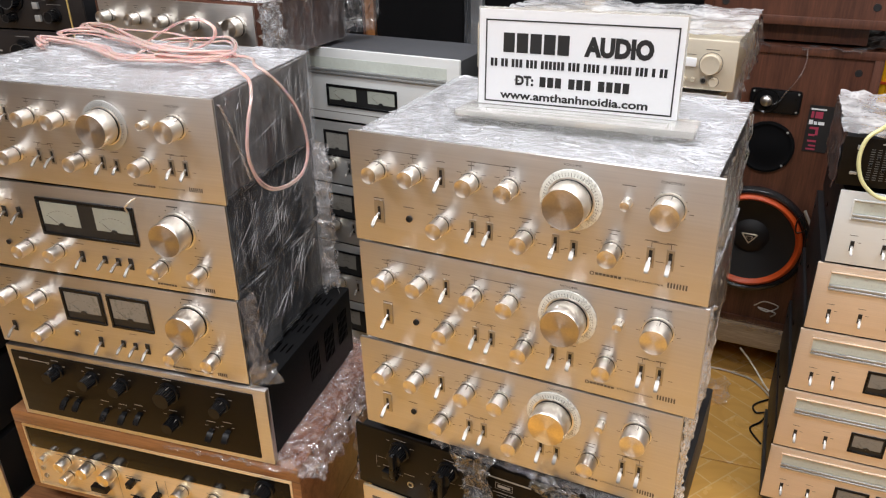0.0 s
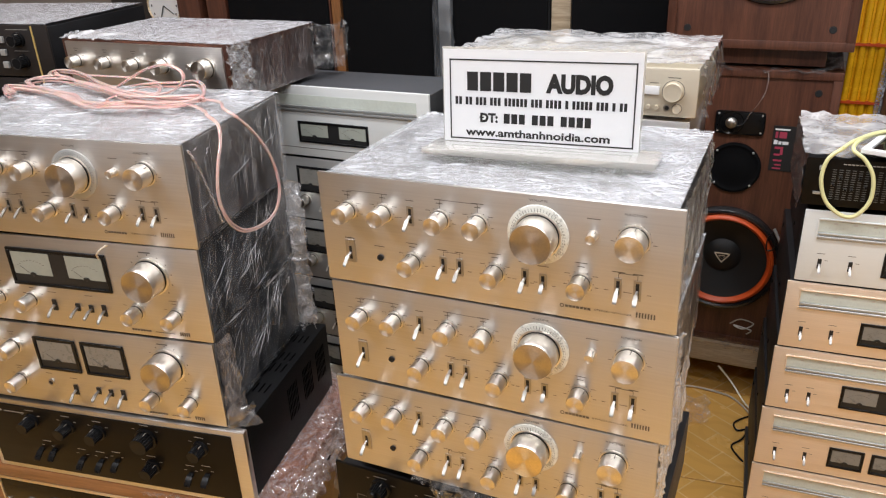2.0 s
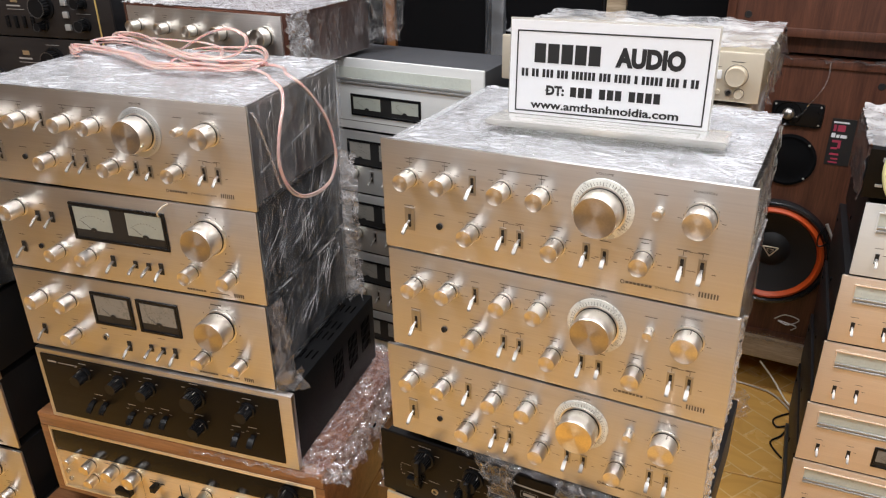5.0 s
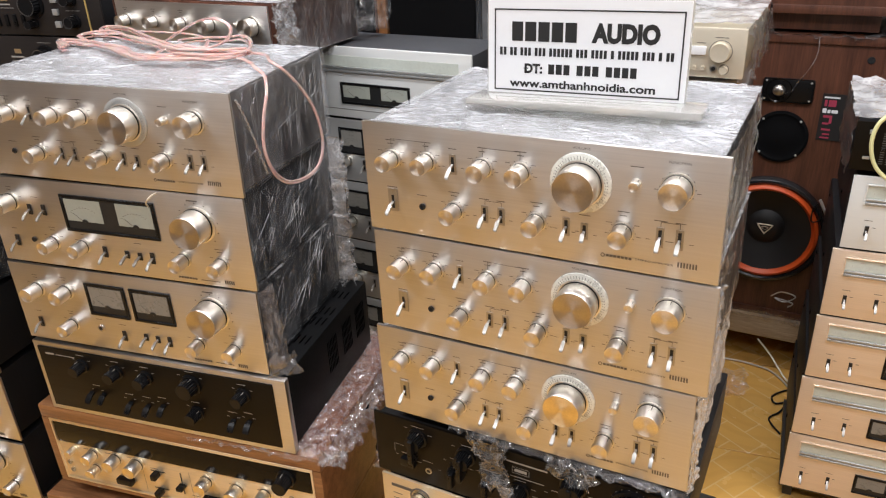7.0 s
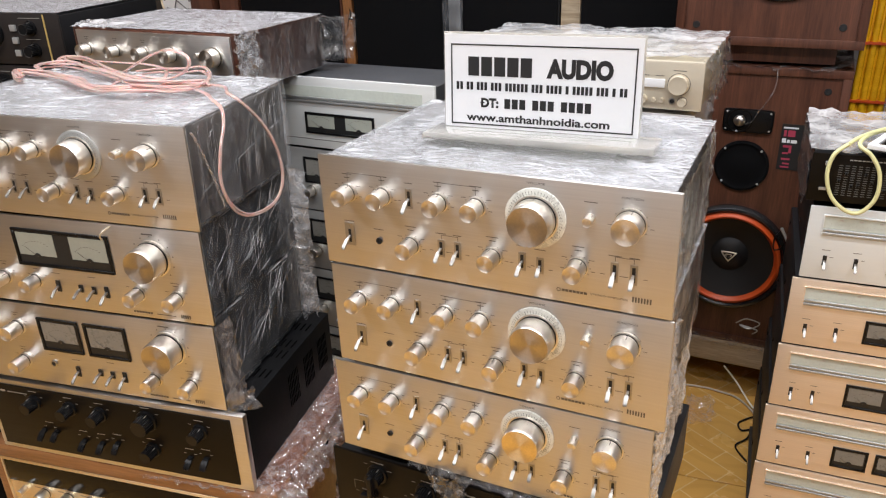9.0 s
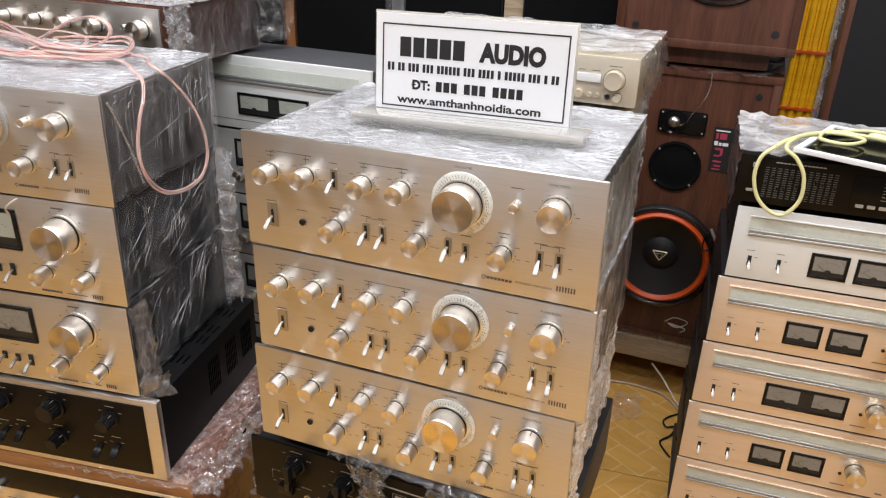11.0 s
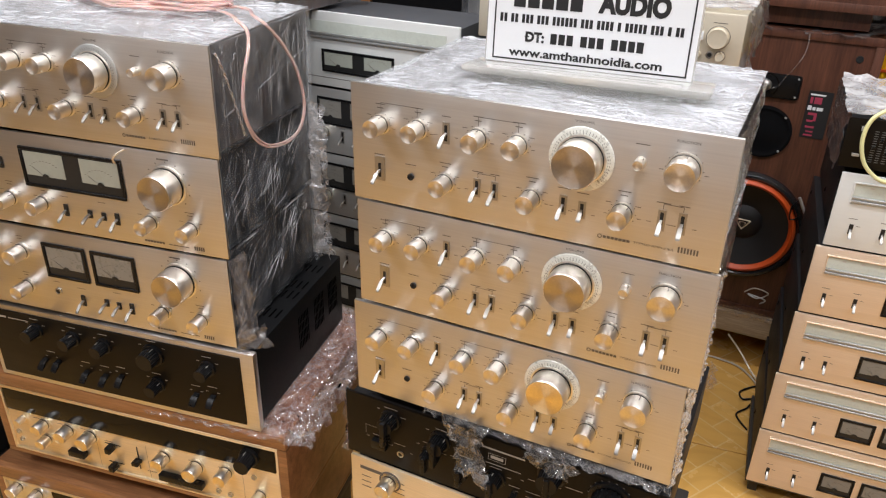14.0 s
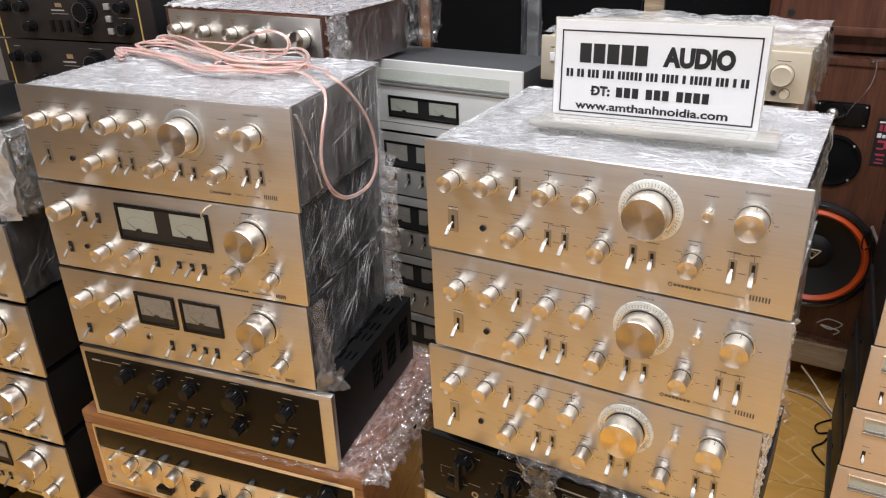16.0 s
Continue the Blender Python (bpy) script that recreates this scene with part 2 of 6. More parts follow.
WALL_PAINT = mixed("grey_brown_wall_paint", (0.30, 0.275, 0.255), 0.0, 0.75, 0.06, 1.2, (1, 1, 1), 60, 0.1, 0.001)
CEIL_PAINT = mixed("white_ceiling_paint", (0.78, 0.76, 0.72), 0.0, 0.8, 0.04, 1.2, (1, 1, 1), 60, 0.1, 0.001)
SHELF_DARK = mixed("dark_painted_shelf", (0.03, 0.026, 0.023), 0.0, 0.5, 0.2, 5, (1, 1, 1), 100)
RED_PRINT = mixed("red_print", (0.36, 0.04, 0.08), 0.0, 0.5, 0.1, 30, (1, 1, 1), 200)
AMBER = mixed("amber_lacquer", (1.0, 0.47, 0.015), 0.0, 0.20, 0.25, 5, (8, 8, 1), 40, 0.1, 0.001)
# haze and streaks here paint the ceiling lamps' silvery reflection
WRAP_TOP = film("stretch_film_layered", 0.24, 0.75, (0.6, 1.6, 1.0), 120, 0.8, 0.15, 0.07, 0.045, (0.96, 0.975, 1.0), 0.35)
MILKY = film("milky_film", 0.34, 0.25, (1.0, 1.0, 1.0), 22, 0.6, 0.25, 0.05, 0.12)
WRAP = film("stretch_film", 0.060, 0.16, (1.0, 1.5, 0.36), 20, 0.25, 0.14, 0.03, 0.016, (0.94, 0.96, 1.0), 0.06)
WRAP_PALE = film("stretch_film_many_layers", 0.46, 0.6, (1.0, 1.3, 1.0), 95, 0.9, 0.16, 0.08, 0.05, (0.98, 0.97, 1.0), 0.35)
WRAP_SIDE_PALE = film("stretch_film_reddish", 0.05, 0.3, (1.0, 1.5, 0.4), 44, 0.5, 0.14, 0.06, 0.03, (1.0, 0.96, 0.95), 1.3)
LOOSE = film("loose_clear_film", 0.035, 0.34, (1.0, 1.0, 0.7), 60, 0.9, 0.10, 0.04, 0.05, (1, 1, 1), 0.4)
SILVERY = film("silvery_crumpled_film", 0.40, 0.9, (1.0, 1.0, 1.0), 110, 1.0, 0.12, 0.20, 0.07, (1, 1, 1), 0.5)
LOOSE_PALE = film("crumpled_pale_film", 0.20, 0.6, (1.0, 1.0, 1.0), 70, 0.9, 0.14, 0.08, 0.05, (0.98, 0.98, 1.0), 1.5)
BUBBLE = film("pink_bubble_wrap", 0.05, 0.50, (1.0, 1.0, 1.0), 80, 1.0, 0.12, 0.14, 0.07, (0.95, 0.80, 0.78), 1.0)


def acrylic_material():
    m, nt, b = material("clear_acrylic")
    b.inputs["Base Color"].default_value = (0.97, 0.96, 0.92, 1)
    b.inputs["Roughness"].default_value = 0.08
    b.inputs["Transmission Weight"].default_value = 0.74
    b.inputs["IOR"].default_value = 1.3
    return m


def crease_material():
    """Folded film edge: glossy, half see-through, its highlight put in as a pale colour."""
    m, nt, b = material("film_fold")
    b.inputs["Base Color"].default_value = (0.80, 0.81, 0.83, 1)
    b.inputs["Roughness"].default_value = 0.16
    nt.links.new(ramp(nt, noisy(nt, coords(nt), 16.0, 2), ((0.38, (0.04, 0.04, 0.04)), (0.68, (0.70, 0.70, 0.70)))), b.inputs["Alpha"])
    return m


def cable_material():
    m, nt, b = material("pink_clear_cable_sheath")
    v = coords(nt)
    nt.links.new(ramp(nt, noisy(nt, v, 60.0), ((0.3, (0.86, 0.54, 0.48)), (0.7, (0.95, 0.73, 0.68)))), b.inputs["Base Color"])
    b.inputs["Roughness"].default_value = 0.2
    b.inputs["Coat Weight"].default_value = 0.3
    b.inputs["Transmission Weight"].default_value = 0.5
    b.inputs["IOR"].default_value = 1.35
    b.inputs["Subsurface Weight"].default_value = 0.15
    b.inputs["Subsurface Scale"].default_value = 0.003
    return m


def tile_material():
    """Glazed floor tile printed with strips of oak laid in arcs."""
    m, nt, b = material("printed_oak_tile")
    v = coords(nt, (1, 1, 1), (0, 0, radians(38)))
    br = node(nt, "ShaderNodeTexBrick", Scale=4.5)
    br.inputs["Color1"].default_value, br.inputs["Color2"].default_value = (0.68, 0.38, 0.098, 1), (0.61, 0.33, 0.080, 1)
    br.inputs["Mortar"].default_value = (0.70, 0.45, 0.18, 1)
    br.inputs["Mortar Size"].default_value = 0.009
    nt.links.new(v, br.inputs["Vector"])
    wv = node(nt, "ShaderNodeTexWave", Scale=7.0, Distortion=1.0)
    wv.wave_type, wv.rings_direction = "RINGS", "Z"
    nt.links.new(coords(nt), wv.inputs["Vector"])
    mx = nt.nodes.new("ShaderNodeMix")
    mx.data_type, mx.blend_type = "RGBA", "MULTIPLY"
    mx.inputs["Factor"].default_value = 0.12
    nt.links.new(br.outputs["Color"], mx.inputs["A"])
    nt.links.new(ramp(nt, wv.outputs["Fac"], ((0.1, (0.6, 0.55, 0.5)), (0.35, (1, 1, 1)))), mx.inputs["B"])
    nt.links.new(mx.outputs["Result"], b.inputs["Base Color"])
    rough = ramp(nt, noisy(nt, coords(nt), 12.0), ((0.3, (0.16, 0.16, 0.16)), (0.7, (0.32, 0.32, 0.32))))
    nt.links.new(rough, b.inputs["Roughness"])
    return m


ACRYLIC = acrylic_material()
FOLD = crease_material()
PINK_CABLE = cable_material()
TILE = tile_material()
GROUT = mixed("tile_grout", (0.30, 0.20, 0.09), 0.0, 0.8, 0.15, 20, (1, 1, 1), 200)


# ---- mesh helpers ----
FINE = {"panel_print", "maker_mark", "vent_slot", "scale_marks", "dial_print", "meter_print", "slider_scale", "sticker_print", "clock_numerals"}


def part(name, bm, mat, parent=None, label=""):
    me = bpy.data.meshes.new(name)
    bm.normal_update()
    for e in bm.edges:
        e.smooth = len(e.link_faces) == 2 and e.calc_face_angle(0) < radians(38)
    for f in bm.faces:
        f.smooth = True
    bm.to_mesh(me)
    bm.free()
    me.materials.append(mat)
    ob = new(name, me)
    ob.parent = parent
    if label:
        tagged(ob, label)
    if name in FINE:
        tagged(ob, kind="stuff")
    return ob


def thing(name, m, label, category, group="", kind=""):
    ob = new(name)
    ob.empty_display_size = 0.05
    ob.matrix_world = m
    return tagged(ob, label, category, group, kind)


def box(x0, x1, y0, y1, z0, z1, bevel=0.0, bm=None, segs=2):
    own = bmesh.new()
    bmesh.ops.create_cube(own, size=1, matrix=Matrix.LocRotScale(((x0 + x1) / 2, (y0 + y1) / 2, (z0 + z1) / 2), None, (abs(x1 - x0), abs(y1 - y0), abs(z1 - z0))))
    if bevel:
        bmesh.ops.bevel(own, geom=own.edges[:], offset=bevel, segments=segs, profile=0.6, affect="EDGES")
    if bm is None:
        return own
    return join(bm, own)


def join(bm, own):
    me = bpy.data.meshes.new("tmp")
    own.to_mesh(me)
    own.free()
    bm.from_mesh(me)
    bpy.data.meshes.remove(me)
    return bm


def lathe(profile, segs=32, at=(0, 0, 0), bm=None, closed=True):
    """Turned body round the y axis; profile of (radius, distance out of the panel towards -y)."""
    bm = bm or bmesh.new()
    rings = []
    for r, h in profile:
        if r < 1e-6:
            rings.append([bm.verts.new((at[0], at[1] - h, at[2]))])
        else:
            rings.append([bm.verts.new((at[0] + r * math.cos(2 * math.pi * i / segs), at[1] - h, at[2] + r * math.sin(2 * math.pi * i / segs))) for i in range(segs)])
    for a, b in zip(rings, rings[1:]):
        for i in range(segs):
            j = (i + 1) % segs
            if len(a) == 1 and len(b) == 1:
                continue
            if len(b) == 1:
                bm.faces.new((a[i], a[j], b[0]))
            elif len(a) == 1:
                bm.faces.new((a[0], b[j], b[i]))
            else:
                bm.faces.new((a[i], a[j], b[j], b[i]))
    return bm


def curve_points(points, steps=8, loop=False):
    pts = [Vector(p) for p in points]
    n = len(pts)
    out = []
    for i in range(n if loop else n - 1):
        p0, p1, p2, p3 = (pts[k % n] if loop else pts[min(max(k, 0), n - 1)] for k in (i - 1, i, i + 1, i + 2))
        for s in range(steps):
            t = s / steps
            out.append(0.5 * (2 * p1 + (p2 - p0) * t + (2 * p0 - 5 * p1 + 4 * p2 - p3) * t * t + (3 * p1 - p0 - 3 * p2 + p3) * t ** 3))
    if not loop:
        out.append(pts[-1])
    return out


def tube(points, radius, steps=8, sides=8, bm=None, loop=False, flat=1.0):
    bm = bm or bmesh.new()
    pts = curve_points(points, steps, loop)
    up, rings = Vector((0.1, 0.2, 1)), []
    for i, p in enumerate(pts):
        d = (pts[(i + 1) % len(pts)] - pts[i - 1]) if loop else (pts[min(i + 1, len(pts) - 1)] - pts[max(i - 1, 0)])
        d = d.normalized() if d.length > 1e-9 else Vector((1, 0, 0))
        a = d.cross(up)
        a = a.normalized() if a.length > 1e-5 else Vector((1, 0, 0))
        b = a.cross(d)
        up = b
        rings.append([bm.verts.new(p + a * math.cos(2 * math.pi * k / sides) * radius + b * math.sin(2 * math.pi * k / sides) * radius * flat) for k in range(sides)])
    pairs = list(zip(rings, rings[1:])) + ([(rings[-1], rings[0])] if loop else [])
    for r0, r1 in pairs:
        for k in range(sides):
            bm.faces.new((r0[k], r0[(k + 1) % sides], r1[(k + 1) % sides], r1[k]))
    if not loop:
        bm.faces.new(rings[0])
        bm.faces.new(rings[-1][::-1])
    return bm


def sheet(c00, c10, c01, c11, nx, ny, amp, freq, seed=0.0, edge=0.0, bm=None):
    """Creased film between four corners; amp: depth of its folds; edge: how ragged its rim is."""
    bm = bm or bmesh.new()
    c00, c10, c01, c11 = (Vector(c) for c in (c00, c10, c01, c11))
    nrm = (c10 - c00).cross(c01 - c00).normalized()
    grid = []
    for j in range(ny + 1):
        row = []
        for i in range(nx + 1):
            u, v = i / nx, j / ny
            p = (c00 * (1 - u) + c10 * u) * (1 - v) + (c01 * (1 - u) + c11 * u) * v
            q = Vector((p.x * freq + seed, p.y * freq, p.z * freq))
            k = abs(noise.noise(q)) * 2 + 0.5 * noise.noise(q * 2.7) + 0.3 * noise.noise(q * 6.1)
            p = p + nrm * amp * k
            rim = max(0.0, 1 - 6 * min(v, 1 - v, u, 1 - u))
            if edge and rim:
                p = p + edge * rim * Vector((noise.noise(q * 3 + Vector((9, 0, 0))), noise.noise(q * 3 + Vector((0, 9, 0))), noise.noise(q * 3 + Vector((0, 0, 9)))))
            row.append(bm.verts.new(p))
        grid.append(row)
    for j in range(ny):
        for i in range(nx):
            bm.faces.new((grid[j][i], grid[j][i + 1], grid[j + 1][i + 1], grid[j + 1][i]))
    return bm


def lettering(text, width, height, x, y, z, parent, mat, name="lettering", depth=0.0003, bold=0.0):
    """Words in the built-in font, fitted to width and height, standing on the plane y."""
    cu = bpy.data.curves.new(name, "FONT")
    cu.body, cu.size, cu.align_x, cu.resolution_u, cu.extrude = text, 1.0, "LEFT", 3, 0.0
    cu.offset = bold
    ob = new(name, cu)
    bpy.context.view_layer.update()
    me = bpy.data.meshes.new_from_object(ob.evaluated_get(bpy.context.evaluated_depsgraph_get()))
    bpy.data.objects.remove(ob)
    xs = [v.co.x for v in me.vertices]
    ys = [v.co.y for v in me.vertices]
    sx, sy = width / (max(xs) - min(xs)), height / (max(ys) - min(ys))
    for v in me.vertices:
        v.co = ((v.co.x - min(xs)) * sx + x, y - depth, (v.co.y - min(ys)) * sy + z)
    me.materials.append(mat)
    made = new(name, me)
    made.parent = parent
    return made


def bars(rects, y, thick=0.0003, bm=None):
    bm = bm or bmesh.new()
    for x0, x1, z0, z1 in rects:
        v = [bm.verts.new(p) for p in ((x0, y - thick, z0), (x1, y - thick, z0), (x1, y - thick, z1), (x0, y - thick, z1))]
        bm.faces.new(v)
    return bm


# ---- fittings of the hi-fi units; local axes: x along the panel from its left end, -y out of it, z up from its foot ----
KNOB_MESH = {}


def knob(parent, x, z, r, length, style="silver", y=0.0):
    key = (round(r, 4), round(length, 4), style)
    if key not in KNOB_MESH:
        mats = {"silver": (KNOB_SIDE, KNOB), "gold": (KNOB_SIDE, KNOB_GOLD), "black": (BLACK_PLASTIC, BLACK_PLASTIC), "ivory": (IVORY_DARK, IVORY_DARK), "smoke": (BLACK_PLASTIC, SMOKE_FACE)}[style]
        if style in ("black", "smoke"):
            bm = bmesh.new()
            lathe([(r * 1.25, 0), (r * 1.25, length * 0.18), (r * 1.05, length * 0.22)], 28, bm=bm)
            n = 44
            prof = []
            for i in range(n):
                rr = r * (1.0 if i % 2 else 0.91)
                prof.append((rr * math.cos(2 * math.pi * i / n), rr * math.sin(2 * math.pi * i / n)))
            a = [bm.verts.new((px, -length * 0.2, pz)) for px, pz in prof]
            b = [bm.verts.new((px * 0.93, -length, pz * 0.93)) for px, pz in prof]
            for i in range(n):
                bm.faces.new((a[i], a[(i + 1) % n], b[(i + 1) % n], b[i]))
            bm.faces.new(b)
        else:
            bm = lathe([(r * 1.12, 0), (r * 1.12, length * 0.10), (r * 0.99, length * 0.12), (r * 0.99, length * 0.16), (r * 1.02, length * 0.2), (r, length * 0.93),
                        (r * 0.95, length)], 36)
        if style == "silver" and r > 0.02:
            mats = (KNOB_SIDE, KNOB_SHADED)
        side = part("knob_body", bm, mats[0])
        face = part("knob_face", lathe([(r * 0.95, length), (r * 0.90, length * 0.985), (r * 0.5, length * 0.982), (0, length * 0.98)], 36), mats[1])
        mark = part("pointer", box(-0.0004, 0.0004, -length * 0.5, -length * 0.14, r * 0.9, r * 1.03), PALE_PRINT if style in ("black", "smoke") else PRINT)
        collar = part("collar", lathe([(r * 1.0, length * 0.125), (r * 1.04, length * 0.13), (r * 1.04, length * 0.165), (r * 1.0, length * 0.17)], 36), BLACK_PLASTIC)
        KNOB_MESH[key] = (side.data, face.data, mark.data, collar.data)
        for o in (side, face, mark, collar):
            bpy.data.objects.remove(o)
    s, f, mk, co = KNOB_MESH[key]
    ob = new("knob", s)
    ob.parent, ob.location = parent, (x, y, z)
    turn = radians(((x * 913 + z * 577) % 1) * 100 - 50) if r < 0.02 else 0.0
    ob.rotation_euler = (0, turn, 0)
    for nm, me in (("knob_face", f), ("pointer", mk), ("collar", co)):
        if (nm == "pointer" and r > 0.02) or (nm == "collar" and (style in ("black", "smoke", "ivory") or r < 0.007)):
            continue
        o = new(nm, me)
        o.parent = ob
    return ob




def lever(parent, x, z, h, down=True, dark=False, plate=False, wide=False, reach=0.0195):
    """A bat switch in its slot: thin stem, flat paddle bent down or up. plate: long engraved plate; wide: bare black slot."""
    half = 0.0034 if wide else 0.0017
    part("switch_slot", box(x - half, x + half, -0.0012, 0.001, z - h * 0.5, z + h * 0.5), INK, parent)
    if not wide and not dark:
        lo, hi, hw = (0.75, 1.0, 0.0066) if plate else (0.68, 0.68, 0.0042)
        bm = bmesh.new()
        for x0, x1, z0, z1 in ((x - hw, x - half - 0.0002, z - h * lo, z + h * hi), (x + half + 0.0002, x + hw, z - h * lo, z + h * hi),
                               (x - half, x + half, z + h * 0.52, z + h * hi), (x - half, x + half, z - h * lo, z - h * 0.52)):
            box(x0, x1, -0.0009, 0.0, z0, z1, 0, bm)
        part("switch_plate", bm, SWITCH_PLATE, parent, "dull metal switch plate")
    s = -1 if down else 1
    bm = bmesh.new()
    w = 0.0042 if dark else 0.0019 if wide else 0.0013
    tip = h * 0.62
    fat = 1.25 if dark else 1.2 if wide else 1.75
    pts = ((0.0, 0.0, w, 0.0013), (-0.45, s * tip * 0.25, w, 0.0013), (-0.52, s * tip * 0.34, w * fat, 0.0015), (-0.97, s * tip * 0.95, w * fat, 0.0012), (-1.0, s * tip, w * fat * 0.8, 0.0008))
    rings = []
    for py, pz, pw, t in pts:
        t = t * 2 if dark else t
        rings.append([bm.verts.new((x + q * pw, py * reach + r * t * 0.4, z + pz + r * t)) for q, r in ((-1, -1), (1, -1), (1, 1), (-1, 1))])
    for p, q in zip(rings, rings[1:]):
        for i in range(4):
            bm.faces.new((p[i], p[(i + 1) % 4], q[(i + 1) % 4], q[i]))
    bm.faces.new(rings[-1])
    part("switch_lever", bm, BLACK_PLASTIC if dark else LEVER_METAL, parent, "" if dark else "polished metal lever")


def jack(parent, x, z, r=0.0027, metal=False):
    bm = lathe([(r * 1.5, 0), (r * 1.5, 0.0016), (r, 0.002), (r * 0.95, 0.0005), (0, 0.0003)], 20)
    o = part("socket", bm, CHROME if metal else INK, parent)
    o.location = (x, 0, z)
    if metal:
        h = part("socket_hole", lathe([(r * 0.92, 0.0012), (0, 0.0012)], 16), INK, parent)
        h.location = (x, 0, z)


def meter(parent, x0, x1, z0, z1, double=True, face=METER_FACE):
    """Level meter: a black sunk frame with pale scales and needles."""
    bm = bmesh.new()
    t = 0.0045
    for a in ((x0, x1, z1 - t, z1), (x0, x1, z0, z0 + t), (x0, x0 + t, z0 + t, z1 - t), (x1 - t, x1, z0 + t, z1 - t)):
        box(a[0], a[1], -0.0025, 0.002, a[2], a[3], 0.0006, bm, 1)
    frame_part = part("meter_frame", bm, BLACK_PLASTIC, parent, "black meter frame")
    w = x1 - x0
    halves = ((x0 + t, x0 + w * 0.44), (x0 + w * 0.58, x1 - t)) if double else ((x0 + t, x1 - t),)
    low = z0 + (z1 - z0) * 0.30
    part("meter_backing", box(x0 + t, x1 - t, -0.0006, 0.001, z0 + t, z1 - t), INK, frame_part)
    for a, b in halves:
        part("meter_scale", box(a + 0.002, b - 0.002, -0.0012, 0, low, z1 - t - 0.002), face, frame_part)
        cx, r = (a + b) / 2, (b - a) * 0.42
        arc = bmesh.new()
        for i in range(10):
            th = radians(145 - 11 * i)
            px, pz = cx + r * math.cos(th), low + 0.001 + r * 0.75 * math.sin(th)
            bars([(px - 0.0016, px + 0.0016, pz, pz + 0.0006)], -0.0012, 0.0003, arc)
        part("meter_print", arc, PRINT, frame_part)
        hub = bmesh.new()
        rim = [hub.verts.new((cx + 0.006 * math.cos(radians(20 * i)), -0.0022, low - 0.0008 + 0.0055 * math.sin(radians(20 * i)))) for i in range(10)]
        hub.faces.new(rim)
        part("needle_hub", hub, INK, frame_part)
        part("needle", tube([(cx, -0.0018, low - 0.002), (cx - r * 0.7, -0.0018, low + r * 0.45)], 0.0003, 2, 5), PRINT, frame_part)


def marks(parent, spots, mat=PRINT):
    """Fine print over the controls, as short bars."""
    bm = bmesh.new()
    rnd = random.Random(len(spots) * 7 + 3)
    for x, z, r in spots:
        w = rnd.uniform(0.010, 0.015)
        if r > 0.014:
            continue
        bars([(x - w / 2, x + w / 2, z + r + 0.0125, z + r + 0.0134)], 0.0, 0.0002, bm)
        if 0.007 < r < 0.016:
            for s in (-1, 1):
                bars([(x + s * (r + 0.0045) - 0.003, x + s * (r + 0.0045) + 0.003, z + r * 0.85, z + r * 0.85 + 0.0007)], 0.0, 0.0002, bm)
            bars([(x - 0.004, x + 0.004, z + r + 0.008, z + r + 0.009)], 0.0, 0.0002, bm)
    part("panel_print", bm, mat, parent)


def bracket(parent, x0, x1, z, drop, mat=PRINT):
    part("panel_print", bars([(x0, x1, z, z + 0.0006), (x0, x0 + 0.0006, z - drop, z), (x1 - 0.0006, x1, z - drop, z)], 0.0, 0.0002), mat, parent)


def cabinet(root, w, h, d, panel, body, inset=0.012, thick=0.005, bevel=0.0012):
    """Front plate and case of a unit."""
    part("front_panel", box(0, w, 0, thick, 0.002, h - 0.001, bevel), panel, root)
    part("case", box(inset, w - inset, thick, d, 0.004, h - 0.006, 0.002), body, root)
    for fx in (inset + 0.03, w - inset - 0.03):
        for fy in (0.05, d - 0.05):
            part("foot", box(fx - 0.012, fx + 0.012, fy - 0.012, fy + 0.012, -0.001, 0.006, 0.002), BLACK_PLASTIC, root)


def wrap_top(root, w, h, d, seed, inset=0.008, mat=None):
    """Layered stretch film over the top of a unit."""
    bm = sheet((inset, 0.006, h - 0.003), (w - inset, 0.006, h - 0.003), (inset, d + 0.004, h - 0.003), (w - inset, d + 0.004, h - 0.003), 60, 50, 0.0009, 28, seed)
    part("film_cover", bm, mat or WRAP_TOP, root, "crinkled clear stretch film")


def wrap_side(root, x, h, d, seed, y0=0.012, z0=0.0, out=0.002, mat=None, bulge=0.0010, flap=0.0):
    bm = sheet((x + out, y0, z0), (x + out, d + 0.006, z0), (x + out, y0, h), (x + out, d + 0.006, h), 50, 26, bulge, 26, seed, flap)
    part("film_side", bm, mat or WRAP, root, "clear stretch film pulled tight")


